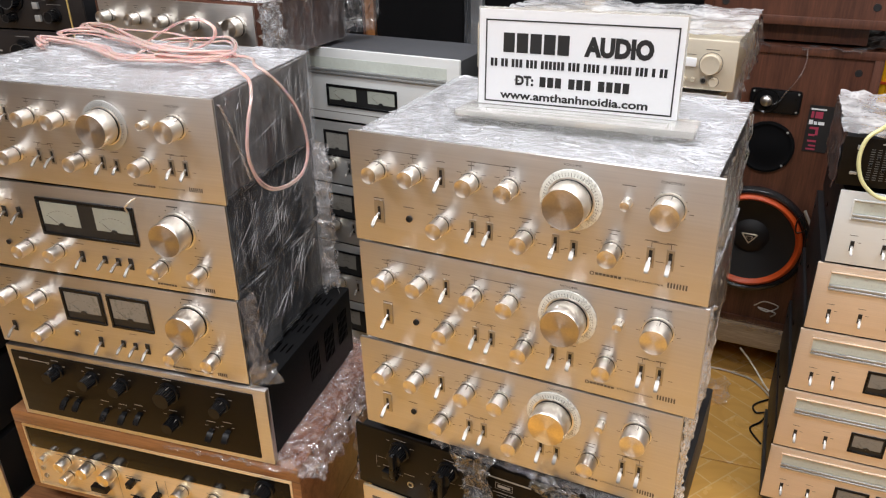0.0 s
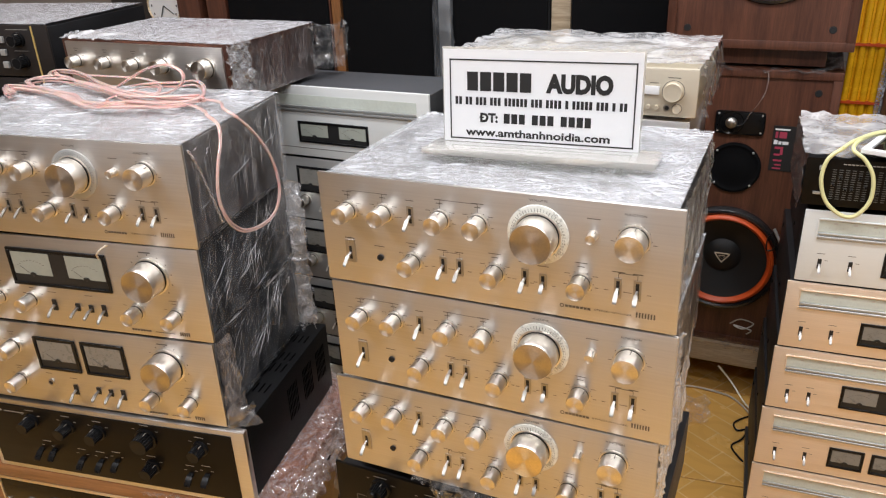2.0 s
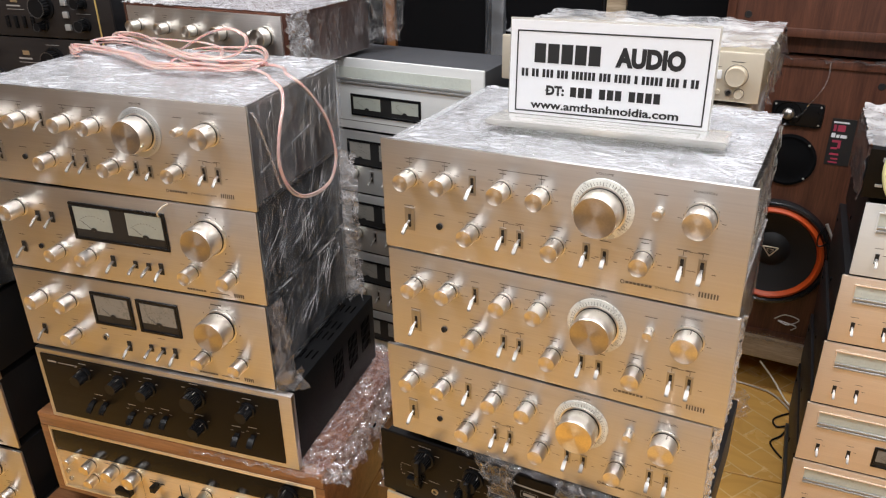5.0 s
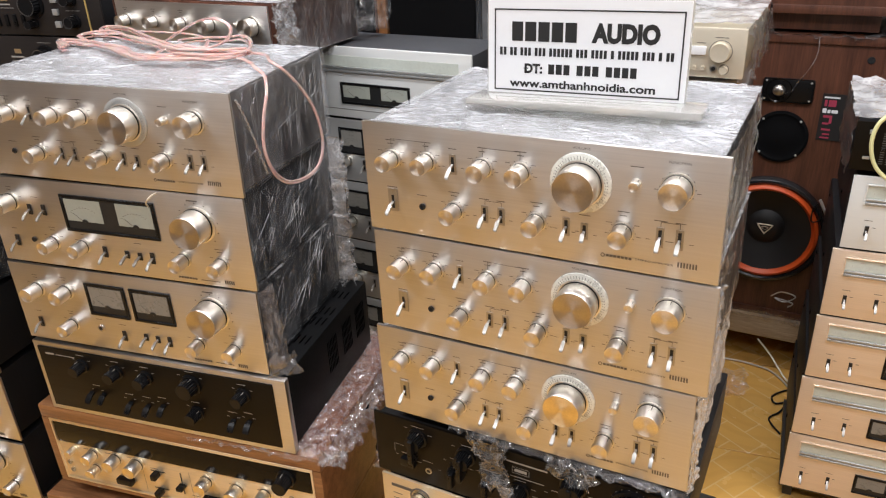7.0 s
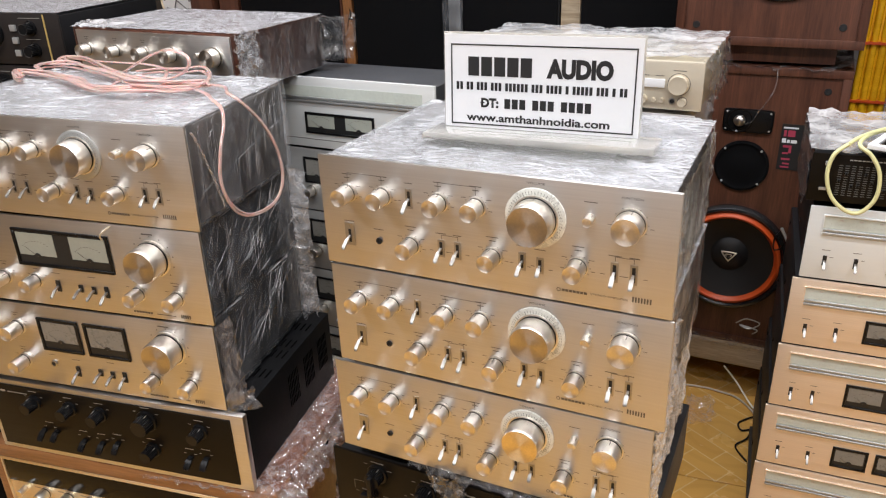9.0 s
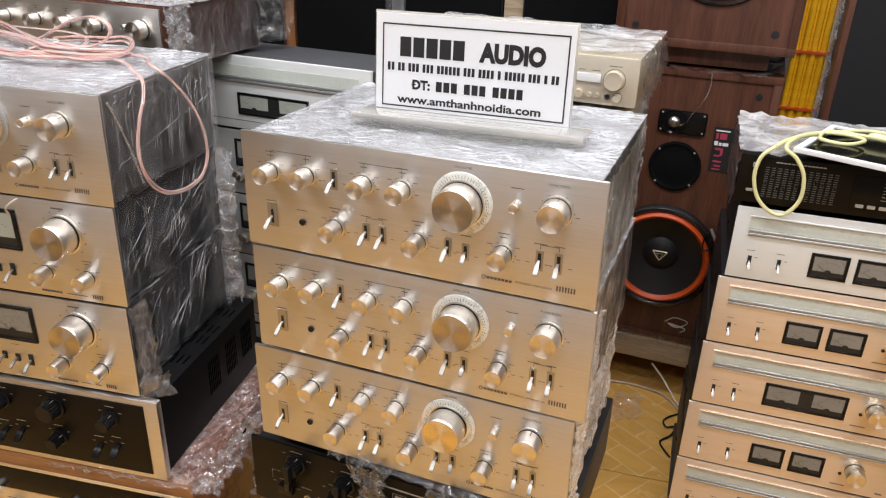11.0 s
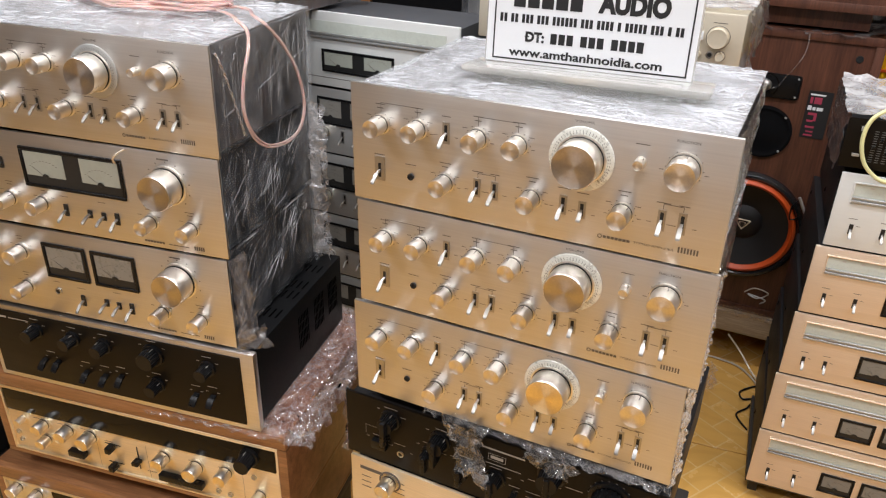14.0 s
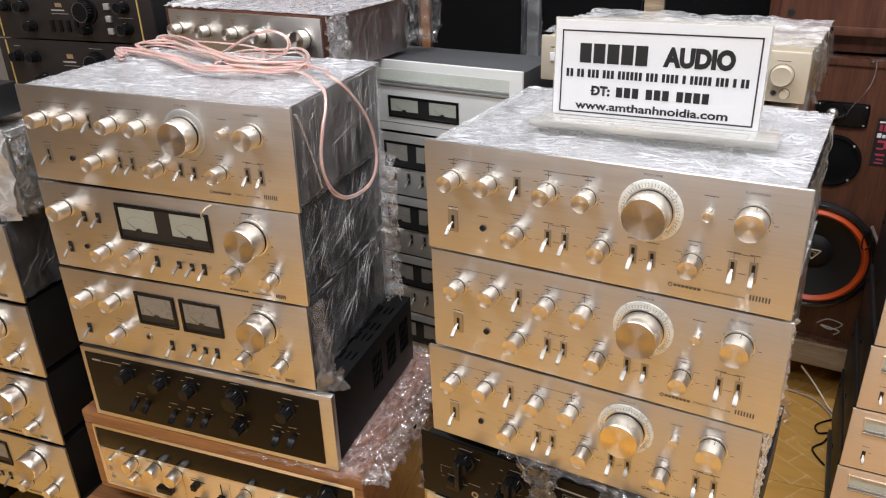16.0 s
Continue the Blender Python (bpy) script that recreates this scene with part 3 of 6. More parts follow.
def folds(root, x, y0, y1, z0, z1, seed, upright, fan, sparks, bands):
    """Fine raised folds in the film on a unit's side, each a thin straight ridge whose pale colour paints its glint."""
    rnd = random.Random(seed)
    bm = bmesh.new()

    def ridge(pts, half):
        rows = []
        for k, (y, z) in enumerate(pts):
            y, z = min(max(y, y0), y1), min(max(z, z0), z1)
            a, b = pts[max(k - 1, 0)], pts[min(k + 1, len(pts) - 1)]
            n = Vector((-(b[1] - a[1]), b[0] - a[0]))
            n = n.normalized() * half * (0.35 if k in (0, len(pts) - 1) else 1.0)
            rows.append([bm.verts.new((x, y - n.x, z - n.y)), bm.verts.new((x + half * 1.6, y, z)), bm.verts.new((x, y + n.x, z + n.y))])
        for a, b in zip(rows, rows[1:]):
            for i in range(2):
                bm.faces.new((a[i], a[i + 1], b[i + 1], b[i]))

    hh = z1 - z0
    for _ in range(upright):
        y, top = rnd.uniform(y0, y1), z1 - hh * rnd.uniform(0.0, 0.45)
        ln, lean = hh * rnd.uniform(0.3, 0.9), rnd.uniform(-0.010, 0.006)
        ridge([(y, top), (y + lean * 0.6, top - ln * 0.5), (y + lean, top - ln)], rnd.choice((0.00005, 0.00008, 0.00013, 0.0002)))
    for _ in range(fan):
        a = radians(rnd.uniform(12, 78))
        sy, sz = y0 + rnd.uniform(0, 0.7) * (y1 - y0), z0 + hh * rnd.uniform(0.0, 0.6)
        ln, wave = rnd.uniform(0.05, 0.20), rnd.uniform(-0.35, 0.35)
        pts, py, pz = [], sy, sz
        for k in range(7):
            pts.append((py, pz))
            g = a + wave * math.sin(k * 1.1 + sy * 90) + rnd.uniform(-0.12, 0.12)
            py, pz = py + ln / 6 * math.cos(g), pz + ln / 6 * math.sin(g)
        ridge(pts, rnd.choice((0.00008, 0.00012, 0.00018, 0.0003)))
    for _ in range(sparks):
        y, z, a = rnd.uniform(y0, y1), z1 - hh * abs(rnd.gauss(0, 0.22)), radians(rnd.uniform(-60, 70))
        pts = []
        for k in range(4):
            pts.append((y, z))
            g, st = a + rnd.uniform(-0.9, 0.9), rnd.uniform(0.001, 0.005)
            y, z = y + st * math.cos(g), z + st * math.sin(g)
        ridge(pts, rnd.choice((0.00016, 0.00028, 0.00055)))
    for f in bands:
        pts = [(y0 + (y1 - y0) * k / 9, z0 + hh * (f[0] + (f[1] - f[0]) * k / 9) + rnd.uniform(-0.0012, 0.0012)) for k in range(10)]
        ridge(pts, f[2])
    part("film_fold", bm, FOLD, root, "folds in the stretched film, glints painted on")


def top_folds(root, w, h, d, seed, along, crossed, edge):
    """Creases standing up in the layered film on a unit's top; crossed ones gather past the share edge of its width."""
    rnd = random.Random(int(seed * 10))
    bm = bmesh.new()

    def crease(x, y, a, ln, half):
        bend = rnd.uniform(-0.12, 0.12)
        rows = []
        for k in range(5):
            f = k / 4
            g = a + bend * (f - 0.5) * 2
            px, py = x + ln * (f - 0.5) * math.cos(g), y + ln * (f - 0.5) * math.sin(g) + rnd.uniform(-0.0005, 0.0005)
            px, py = min(max(px, 0.008), w - 0.008), min(max(py, 0.008), d)
            hw = half * (0.25 if k in (0, 4) else 1.0)
            n = (-math.sin(g) * hw, math.cos(g) * hw)
            z = h - 0.0016
            rows.append([bm.verts.new((px - n[0], py - n[1], z)), bm.verts.new((px, py, z + half * 1.8)), bm.verts.new((px + n[0], py + n[1], z))])
        for p, q in zip(rows, rows[1:]):
            for i in range(2):
                bm.faces.new((p[i], p[i + 1], q[i + 1], q[i]))

    for _ in range(along):
        crease(rnd.uniform(0.01, w - 0.01), rnd.uniform(0.01, d), rnd.gauss(0.1, 0.28), rnd.uniform(0.006, 0.032), rnd.choice((0.00022, 0.0003, 0.0005, 0.0008)))
    for _ in range(crossed):
        crease(w * rnd.uniform(edge, 0.98), rnd.uniform(0.012, d), rnd.uniform(-1.4, 1.4), rnd.uniform(0.012, 0.055), rnd.choice((0.0003, 0.0005, 0.0008)))
    part("film_fold", bm, FOLD, root, "creases in the layered film, glints painted on")


# ---- structure ----
X0, X1, Y0, Y1, TOP = -3.6, 3.0, -1.35, 2.85, 2.75
tagged(part("floor", box(X0, X1, Y0, Y1, -0.12, -0.006), GROUT), "sand-coloured grout bed under glazed floor tiles", "floor", kind="structure")
# south wall: unseen, added close by so upper panels mirror its dull tone
for nm, b in (("wall_north", (X0, X1, Y1, Y1 + 0.15, -0.12, TOP)), ("wall_south_unseen", (X0, X1, Y0 - 0.15, Y0, -0.12, TOP)),
              ("wall_west", (X0 - 0.15, X0, Y0 - 0.15, Y1 + 0.15, -0.12, TOP)), ("wall_east", (X1, X1 + 0.15, Y0 - 0.15, Y1 + 0.15, -0.12, TOP))):
    tagged(part(nm, box(*b), WALL_PAINT), "plain painted shop wall in grey brown", "wall", kind="structure")
tagged(part("ceiling", box(X0 - 0.15, X1 + 0.15, Y0 - 0.15, Y1 + 0.15, TOP, TOP + 0.12), CEIL_PAINT), "plain white shop ceiling", "ceiling", kind="structure")


# ---- hi-fi units ----
def control_amp(m, w=0.428, label="", wrap_seed=1.0, right_film=True, volume="silver", k=1.0, dx=0.0, h=0.1445, tops=()):
    """Integrated amplifier with one large volume knob on a scale ring. k, dx: spacing and shift of its controls."""
    d = 0.29
    r = thing("stereo_amplifier", m, label, "amplifier", "champagne amplifiers in stacks")
    cabinet(r, w, h, d, CHAMPAGNE, BROWN_BODY)
    spots = []
    for x, z, rad, ln in ((0.039, 0.0990, 0.0105, 0.024), (0.087, 0.1005, 0.0105, 0.024), (0.160, 0.1015, 0.0108, 0.024), (0.2065, 0.1019, 0.0108, 0.024),
                          (0.1215, 0.0425, 0.0105, 0.024), (0.2255, 0.0443, 0.0105, 0.024), (0.3245, 0.0478, 0.0108, 0.024), (0.3786, 0.1056, 0.0152, 0.026),
                          (0.3362, 0.1055, 0.0053, 0.014)):
        knob(r, x * k + dx, z, rad, ln)
        spots.append((x * k + dx, z, rad))
    for x, z, ht, far in ((0.122, 0.1010, 0.018, 0.0195), (0.161, 0.0440, 0.016, 0.0195), (0.182, 0.0440, 0.016, 0.0195), (0.261, 0.0440, 0.016, 0.0195), (0.282, 0.0420, 0.014, 0.012),
                          (0.3645, 0.0480, 0.017, 0.016), (0.385, 0.0480, 0.017, 0.016)):
        lever(r, x * k + dx, z, ht, reach=far)
        spots.append((x * k + dx, z, 0.006))
    lever(r, 0.0365 * k + dx, 0.0425, 0.017, plate=True)
    jack(r, 0.0775 * k + dx, 0.0412)
    spots += [(0.0365 * k + dx, 0.046, 0.003), (0.0775 * k + dx, 0.0412, 0.002)]
    marks(r, spots)
    bracket(r, 0.0395 * k + dx, 0.0865 * k + dx, 0.1238, 0.010)
    bracket(r, 0.160 * k + dx, 0.2065 * k + dx, 0.1248, 0.010)
    bracket(r, 0.1615 * k + dx, 0.183 * k + dx, 0.0608, 0.005)
    bracket(r, 0.3645 * k + dx, 0.385 * k + dx, 0.0655, 0.005)
    # side ticks round the knobs and switches
    tick = bmesh.new()
    for x, z, rad in spots:
        if 0.0055 < rad < 0.016:
            for q in (-1, 1):
                bars([(x + q * (rad + 0.0065) - 0.0022, x + q * (rad + 0.0065) + 0.0022, z - 0.004, z - 0.0033)], 0, bm=tick)
            if rad > 0.01:
                bars([(x + (rad + 0.003) * math.cos(radians(g)) - 0.0005, x + (rad + 0.003) * math.cos(radians(g)) + 0.0005,
                       z + (rad + 0.003) * math.sin(radians(g)) - 0.0005, z + (rad + 0.003) * math.sin(radians(g)) + 0.0005) for g in (-30, 0, 30, 60, 120, 150, 180, 210)], 0, bm=tick)
    part("panel_print", tick, PRINT, r)
    # volume knob on its ring
    cx, cz = 0.2762 * k + dx, 0.0980
    ring = part("scale_ring", lathe([(0.0345, 0), (0.0345, 0.0018), (0.0335, 0.0024), (0.024, 0.0024)], 48), RING_PLATE if w < 0.44 else DIAL_EDGE, r, "engraved volume scale")
    ring.location = (cx, 0, cz)
    tick = bmesh.new()
    for i in range(41):
        a = radians(225 - 270 * i / 40)
        for q in (0.0285, 0.0305) if i % 4 else (0.0275, 0.029, 0.0305):
            px, pz = q * math.cos(a), q * math.sin(a)
            bars([(px - 0.0003, px + 0.0003, pz - 0.0008, pz + 0.0008)], -0.0024, 0.0002, tick)
    part("scale_marks", tick, PRINT, ring)
    knob(r, cx, cz, 0.0238, 0.029, volume)
    lettering("VOLUME", 0.020, 0.0025, cx - 0.010, 0, 0.1362, r, PRINT)
    lettering("FUNCTION", 0.022, 0.0026, 0.379 * k + dx - 0.011, 0, 0.1315, r, PRINT)
    lettering("STEREO AMPLIFIER", 0.041, 0.0023, 0.340 * k + dx, 0, 0.0165, r, PRINT)
    # maker's name and model as plain marks
    bm = bars([(0.3075 * k + dx + i * 0.0042, 0.3075 * k + dx + i * 0.0042 + 0.0034, 0.0155, 0.0185) for i in range(7)], 0)
    bars([(0.385 * k + dx + i * 0.0031, 0.385 * k + dx + i * 0.0031 + 0.0018, 0.0165, 0.0228) for i in range(7)], 0, bm=bm)
    part("maker_mark", bm, PRINT, r)
    part("maker_badge", lathe([(0.0026, 0.0004), (0.0016, 0.0004)], 8, (0.3040 * k + dx, 0, 0.0170)), PRINT, r)
    wrap_top(r, w, h, d, wrap_seed)
    if tops:
        top_folds(r, w, h, d, wrap_seed, *tops)
    if right_film:
        wrap_side(r, w - 0.012, h - 0.004, d, wrap_seed + 5)
    return r


def common_amp(r, w, h):
    for x in (0.3425, 0.4062):
        knob(r, x, 0.0405, 0.0105, 0.026)
    knob(r, 0.3785, 0.1005, 0.0250, 0.034)
    tick = bmesh.new()
    for i in range(11):
        a = radians(225 - 27 * i)
        px, pz = 0.3785 + 0.033 * math.cos(a), 0.1005 + 0.033 * math.sin(a)
        bars([(px - 0.0009, px + 0.0009, pz - 0.0009, pz + 0.0009)], 0, bm=tick)
    bars([(0.366, 0.384, 0.1355, 0.1375)], 0, bm=tick)
    bars([(0.327 + i * 0.0047, 0.3308 + i * 0.0047, 0.0088, 0.0118) for i in range(7)], 0, bm=tick)
    bars([(0.366, 0.398, 0.0095, 0.0107)], 0, bm=tick)
    bars([(0.406 + i * 0.0034, 0.4084 + i * 0.0034, 0.0080, 0.0140) for i in range(5)], 0, bm=tick)
    part("panel_print", tick, PRINT, r)


def twin_meter_amp(m, label):
    """Amplifier with both level meters in one black window."""
    w, h, d = 0.458, 0.1475, 0.30
    r = thing("stereo_amplifier", m, label, "amplifier", "champagne amplifiers in stacks")
    cabinet(r, w, h, d, CHAMPAGNE, BLACK_PAINT, 0.018)
    common_amp(r, w, h)
    knob(r, 0.0465, 0.1075, 0.0130, 0.030)
    for x, z in ((0.1075, 0.043), (0.164, 0.043)):
        knob(r, x, z, 0.0105, 0.026)
    for x, z, ht in ((0.078, 0.096, 0.017), (0.105, 0.097, 0.017), (0.035, 0.039, 0.018), (0.202, 0.037, 0.018), (0.242, 0.037, 0.012), (0.265, 0.0365, 0.012), (0.287, 0.036, 0.018)):
        lever(r, x, z, ht, wide=True)
    jack(r, 0.069, 0.044)
    meter(r, 0.142, 0.309, 0.067, 0.127, True)
    marks(r, [(0.047, 0.104, 0.0135), (0.110, 0.045, 0.0105), (0.167, 0.043, 0.0105), (0.092, 0.100, 0.004), (0.035, 0.043, 0.004), (0.202, 0.041, 0.004),
              (0.265, 0.041, 0.004), (0.340, 0.0405, 0.0105), (0.4055, 0.0405, 0.0105)])
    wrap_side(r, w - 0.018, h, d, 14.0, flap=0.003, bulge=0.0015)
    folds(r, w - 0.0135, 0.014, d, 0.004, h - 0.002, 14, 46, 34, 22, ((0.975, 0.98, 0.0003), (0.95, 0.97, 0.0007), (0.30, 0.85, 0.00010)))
    return r


def two_meter_amp(m, label, right_film=True):
    """Amplifier with two separate level meters."""
    w, h, d = 0.458, 0.1465, 0.30
    r = thing("stereo_amplifier", m, label, "amplifier", "champagne amplifiers in stacks")
    cabinet(r, w, h, d, CHAMPAGNE, BLACK_PAINT, 0.018)
    common_amp(r, w, h)
    for x, z, rad in ((0.0495, 0.101, 0.0120), (0.1065, 0.1025, 0.0120), (0.1025, 0.0415, 0.0105)):
        knob(r, x, z, rad, 0.028)
    for x, z, ht in ((0.034, 0.036, 0.018), (0.201, 0.033, 0.018), (0.243, 0.037, 0.012), (0.265, 0.036, 0.012), (0.287, 0.035, 0.018)):
        lever(r, x, z, ht, wide=True)
    jack(r, 0.157, 0.041, 0.004, True)
    meter(r, 0.146, 0.221, 0.066, 0.124, False, METER_SHADED)
    meter(r, 0.231, 0.306, 0.066, 0.124, False, METER_SHADED)
    marks(r, [(0.0495, 0.101, 0.012), (0.1065, 0.1025, 0.012), (0.1025, 0.0415, 0.0105), (0.034, 0.040, 0.004), (0.157, 0.041, 0.004), (0.201, 0.037, 0.004),
              (0.265, 0.041, 0.004), (0.340, 0.0405, 0.0105), (0.4055, 0.0405, 0.0105)])
    if right_film:
        wrap_side(r, w - 0.018, h, d, 22.0, flap=0.003, bulge=0.0015)
        folds(r, w - 0.0135, 0.014, d, 0.004, h - 0.002, 22, 20, 34, 30, ((0.975, 0.98, 0.0003), (0.965, 0.96, 0.0009), (0.93, 0.91, 0.00015)))
    return r


# the stack with the sign
for z, x, y, lean, lab, seed in ((0.8995, -0.358, 0.800, -0.65, "champagne stereo amplifier with film-wrapped top under the acrylic sign", 1.0),
                                 (0.7553, -0.3535, 0.800, -0.70, "champagne stereo amplifier in the middle of a stack", 2.0),
                                 (0.6090, -0.362, 0.800, -1.05, "champagne stereo amplifier resting on a black amplifier", 3.0)):
    # lowest volume knob: gold colour paints the yellow floor mirrored in its face
    control_amp(pose(x, y, z, 0, lean, 0), 0.428, lab, seed, True, "gold" if z < 0.7 else "silver", tops=(420, 300, 0.70) if z > 0.85 else ())

# the stack beside it, turned a little
LY = 9.5
LA = Vector((-0.547, 0.777, 0))


def left_stack(offset, z, forward=0.0):
    """Pose of a unit in the turned stack, whose panel begins at offset from the stack's right edge."""
    c, s = math.cos(radians(LY)), math.sin(radians(LY))
    return pose(LA.x + c * offset + s * forward, LA.y + s * offset - c * forward, z, 0, 0, LY)


lu = control_amp(left_stack(-0.457, 0.9240) @ pose(0, 0, 0, 0, 0.75, 0), 0.458, "champagne stereo amplifier wrapped in film with a coiled cable on top", 6.0,
                 k=1.058, dx=-0.003, h=0.1475, tops=(520, 60, 0.80))
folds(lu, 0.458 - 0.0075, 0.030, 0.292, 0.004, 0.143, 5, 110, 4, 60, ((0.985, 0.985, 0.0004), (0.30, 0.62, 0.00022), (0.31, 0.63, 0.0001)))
rope = bmesh.new()
for turn in (0.0, math.pi):
    tube([(0.4505 + 0.0012 * math.cos(k * 1.4 + turn), 0.024 + 0.055 * (k / 30) ** 0.8 + 0.0012 * math.sin(k * 1.4 + turn), 0.132 - 0.124 * k / 30) for k in range(31)], 0.0010, 3, 6, rope)
part("film_twist", rope, LOOSE_PALE, lu, "twisted rope of clear film")
twin_meter_amp(left_stack(-0.461, 0.7740) @ pose(0, 0, 0, 0, 0.2, 0), "champagne amplifier with two level meters in one black window")
two_meter_amp(left_stack(-0.465, 0.6255), "champagne amplifier with two separate level meters")
# the stack at the far left
for i, (x, z) in enumerate(((-1.098, 0.232), (-1.096, 0.386), (-1.087, 0.541), (-1.082, 0.694))):
    two_meter_amp(pose(x - 0.452, 0.672 - 0.0755, z, 0, 0, LY), "champagne amplifier with level meters in a tall stack", i == 3)


def black_amp(m):
    w, h, d = 0.482, 0.142, 0.33
    r = thing("stereo_amplifier", m, "black-fronted amplifier with a pale metal rim and vented case", "amplifier")
    part("front_panel", box(0, w, 0.0, 0.012, 0.0, h, 0.002), CHAMPAGNE, r, "pale metal rim")
    part("black_panel", box(0.010, w - 0.022, -0.002, 0.004, 0.010, h - 0.009, 0.001), BLACK_PANEL, r, "matt black control panel")
    case = part("case", box(0.008, w - 0.006, 0.012, d, 0.004, h - 0.002, 0.002), CASE_GREY, r)
    slots = bmesh.new()
    for y in (0.105, 0.165, 0.200, 0.258):
        for b in range(5):
            x = w - 0.020 - b * 0.0105
            box(x, x + 0.0030, y, y + 0.024, h - 0.003, h - 0.0016, 0, slots)
    for y in (0.155, 0.215, 0.272):
        for a in range(7):
            for z in (0.050, 0.066, 0.082, 0.098):
                box(w - 0.0064, w - 0.0054, y + a * 0.0056, y + a * 0.0056 + 0.0016, z, z + 0.013, 0, slots)
    part("vent_slot", slots, SLOT_DARK, case)
    for x, z, rad in ((0.097, 0.107, 0.0105), (0.166, 0.106, 0.0105), (0.224, 0.105, 0.0105), (0.311, 0.107, 0.0150), (0.405, 0.104, 0.0105), (0.311, 0.052, 0.0105)):
        knob(r, x, z, rad, 0.024, "black", -0.002)
    for x, z in ((0.102, 0.053), (0.128, 0.055), (0.180, 0.046), (0.215, 0.047), (0.246, 0.053), (0.379, 0.050), (0.408, 0.053)):
        lever(r, x, z, 0.016, True, True)
    bm = bmesh.new()
    for x, z, rad in ((0.097, 0.107, 0.0105), (0.166, 0.106, 0.0105), (0.224, 0.105, 0.0105), (0.311, 0.107, 0.015), (0.405, 0.104, 0.0105), (0.311, 0.052, 0.0105),
                      (0.115, 0.056, 0.004), (0.180, 0.050, 0.004), (0.215, 0.050, 0.004), (0.246, 0.055, 0.004), (0.379, 0.052, 0.004), (0.408, 0.056, 0.004)):
        bars([(x - 0.008, x + 0.008, z + rad + 0.009, z + rad + 0.0102), (x - rad - 0.008, x - rad - 0.003, z + rad, z + rad + 0.001), (x + rad + 0.003, x + rad + 0.008, z + rad, z + rad + 0.001)], -0.002, 0.0003, bm)
    bars([(0.024, 0.042, 0.119, 0.1225), (0.046, 0.085, 0.1195, 0.121)], -0.002, 0.0003, bm)
    part("panel_print", bm, PALE_PRINT, r)
    return r


black_amp(left_stack(-0.462, 0.4805, 0.004))


def wood_receiver(m, w, h, d, low=False):
    """Receiver in a wooden sleeve: black tuning glass over a golden control panel."""
    r = thing("stereo_receiver", m, "old receiver in a walnut sleeve with a golden control panel", "receiver", "wooden receivers")
    t = 0.016
    bm = bmesh.new()
    top = h - 0.027
    box(0, w, 0.0, d, top, h, 0.003, bm)
    box(0, w, 0.0, d, 0, t * 0.6, 0.003, bm)
    part("wooden_sleeve", bm, WALNUT_H, r, "glossy walnut sleeve")
    for a in (0, w - t):
        part("wooden_cheek", box(a, a + t, 0.0005, d - 0.0005, t * 0.6 + 0.0005, top - 0.0005, 0.001), WALNUT_H, r)
    part("front_panel", box(t, w - t, 0.004, 0.012, t * 0.6, top, 0.001), GOLDEN if not low else SILVER, r, "golden metal panel")
    bm = bmesh.new()
    box(t, w - t, 0.0, 0.010, top - 0.006, top, 0.001, bm)
    box(t, w - t, 0.0, 0.010, t * 0.6, t * 0.6 + 0.004, 0.001, bm)
    box(t, t + 0.004, 0.0, 0.010, t * 0.6 + 0.004, top - 0.006, 0.001, bm)
    box(w - t - 0.004, w - t, 0.0, 0.010, t * 0.6 + 0.004, top - 0.006, 0.001, bm)
    part("metal_rim", bm, GOLDEN, r)
    z0 = h * 0.555
    part("tuning_glass", box(t + (0.006 if not low else 0.105), w - t - 0.006, 0.001, 0.008, z0, top - 0.007, 0.0005), BLACK_GLOSS, r, "smoked black tuning glass")
    part("back_board", box(t, w - t, d - 0.02, d - 0.012, t * 0.6, top), SHELF_DARK, r)
    for x, z, rad, ln in ((0.047, 0.080, 0.006, 0.016), (0.093, 0.081, 0.0105, 0.024), (0.092, 0.047, 0.0095, 0.022), (0.143, 0.081, 0.0115, 0.026), (0.188, 0.079, 0.0125, 0.027),
                          (0.331, 0.074, 0.0115, 0.026), (0.391, 0.070, 0.0125, 0.027), (0.446, 0.074, 0.0115, 0.026), (0.505, 0.042, 0.010, 0.022)):
        knob(r, x, z, rad, ln, "gold", 0.004)
    if low:
        for x, z in ((0.045, 0.128), (0.088, 0.122)):
            knob(r, x, z, 0.011, 0.024, "silver", 0.004)
        part("panel_print", bars([(0.035, 0.055, 0.146, 0.1472), (0.078, 0.098, 0.140, 0.1412)], 0.004), PRINT, r)
    knob(r, 0.494, 0.122, 0.0135, 0.028, "black", 0.001)
    for x, z in ((0.228, 0.068), (0.228, 0.028)):
        part("switch_cap", box(x - 0.005, x + 0.005, -0.012, 0.004, z - 0.007, z + 0.005, 0.0015), BLACK_PLASTIC, r)
        part("switch_slot", box(x - 0.014, x + 0.016, 0.0032, 0.0045, z + 0.002, z + 0.0035), INK, r)
    part("switch_cap", box(0.271, 0.283, -0.010, 0.004, 0.046, 0.054, 0.0015), BLACK_PLASTIC, r)
    part("switch_slot", box(0.276, 0.2775, 0.0032, 0.0045, 0.030, 0.078), INK, r)
    for a, b, z in ((0.140, 0.172, 0.030), (0.320, 0.402, 0.028)):
        part("push_buttons", box(a, b, -0.008, 0.004, z, z + 0.012, 0.0015), BLACK_PLASTIC, r)
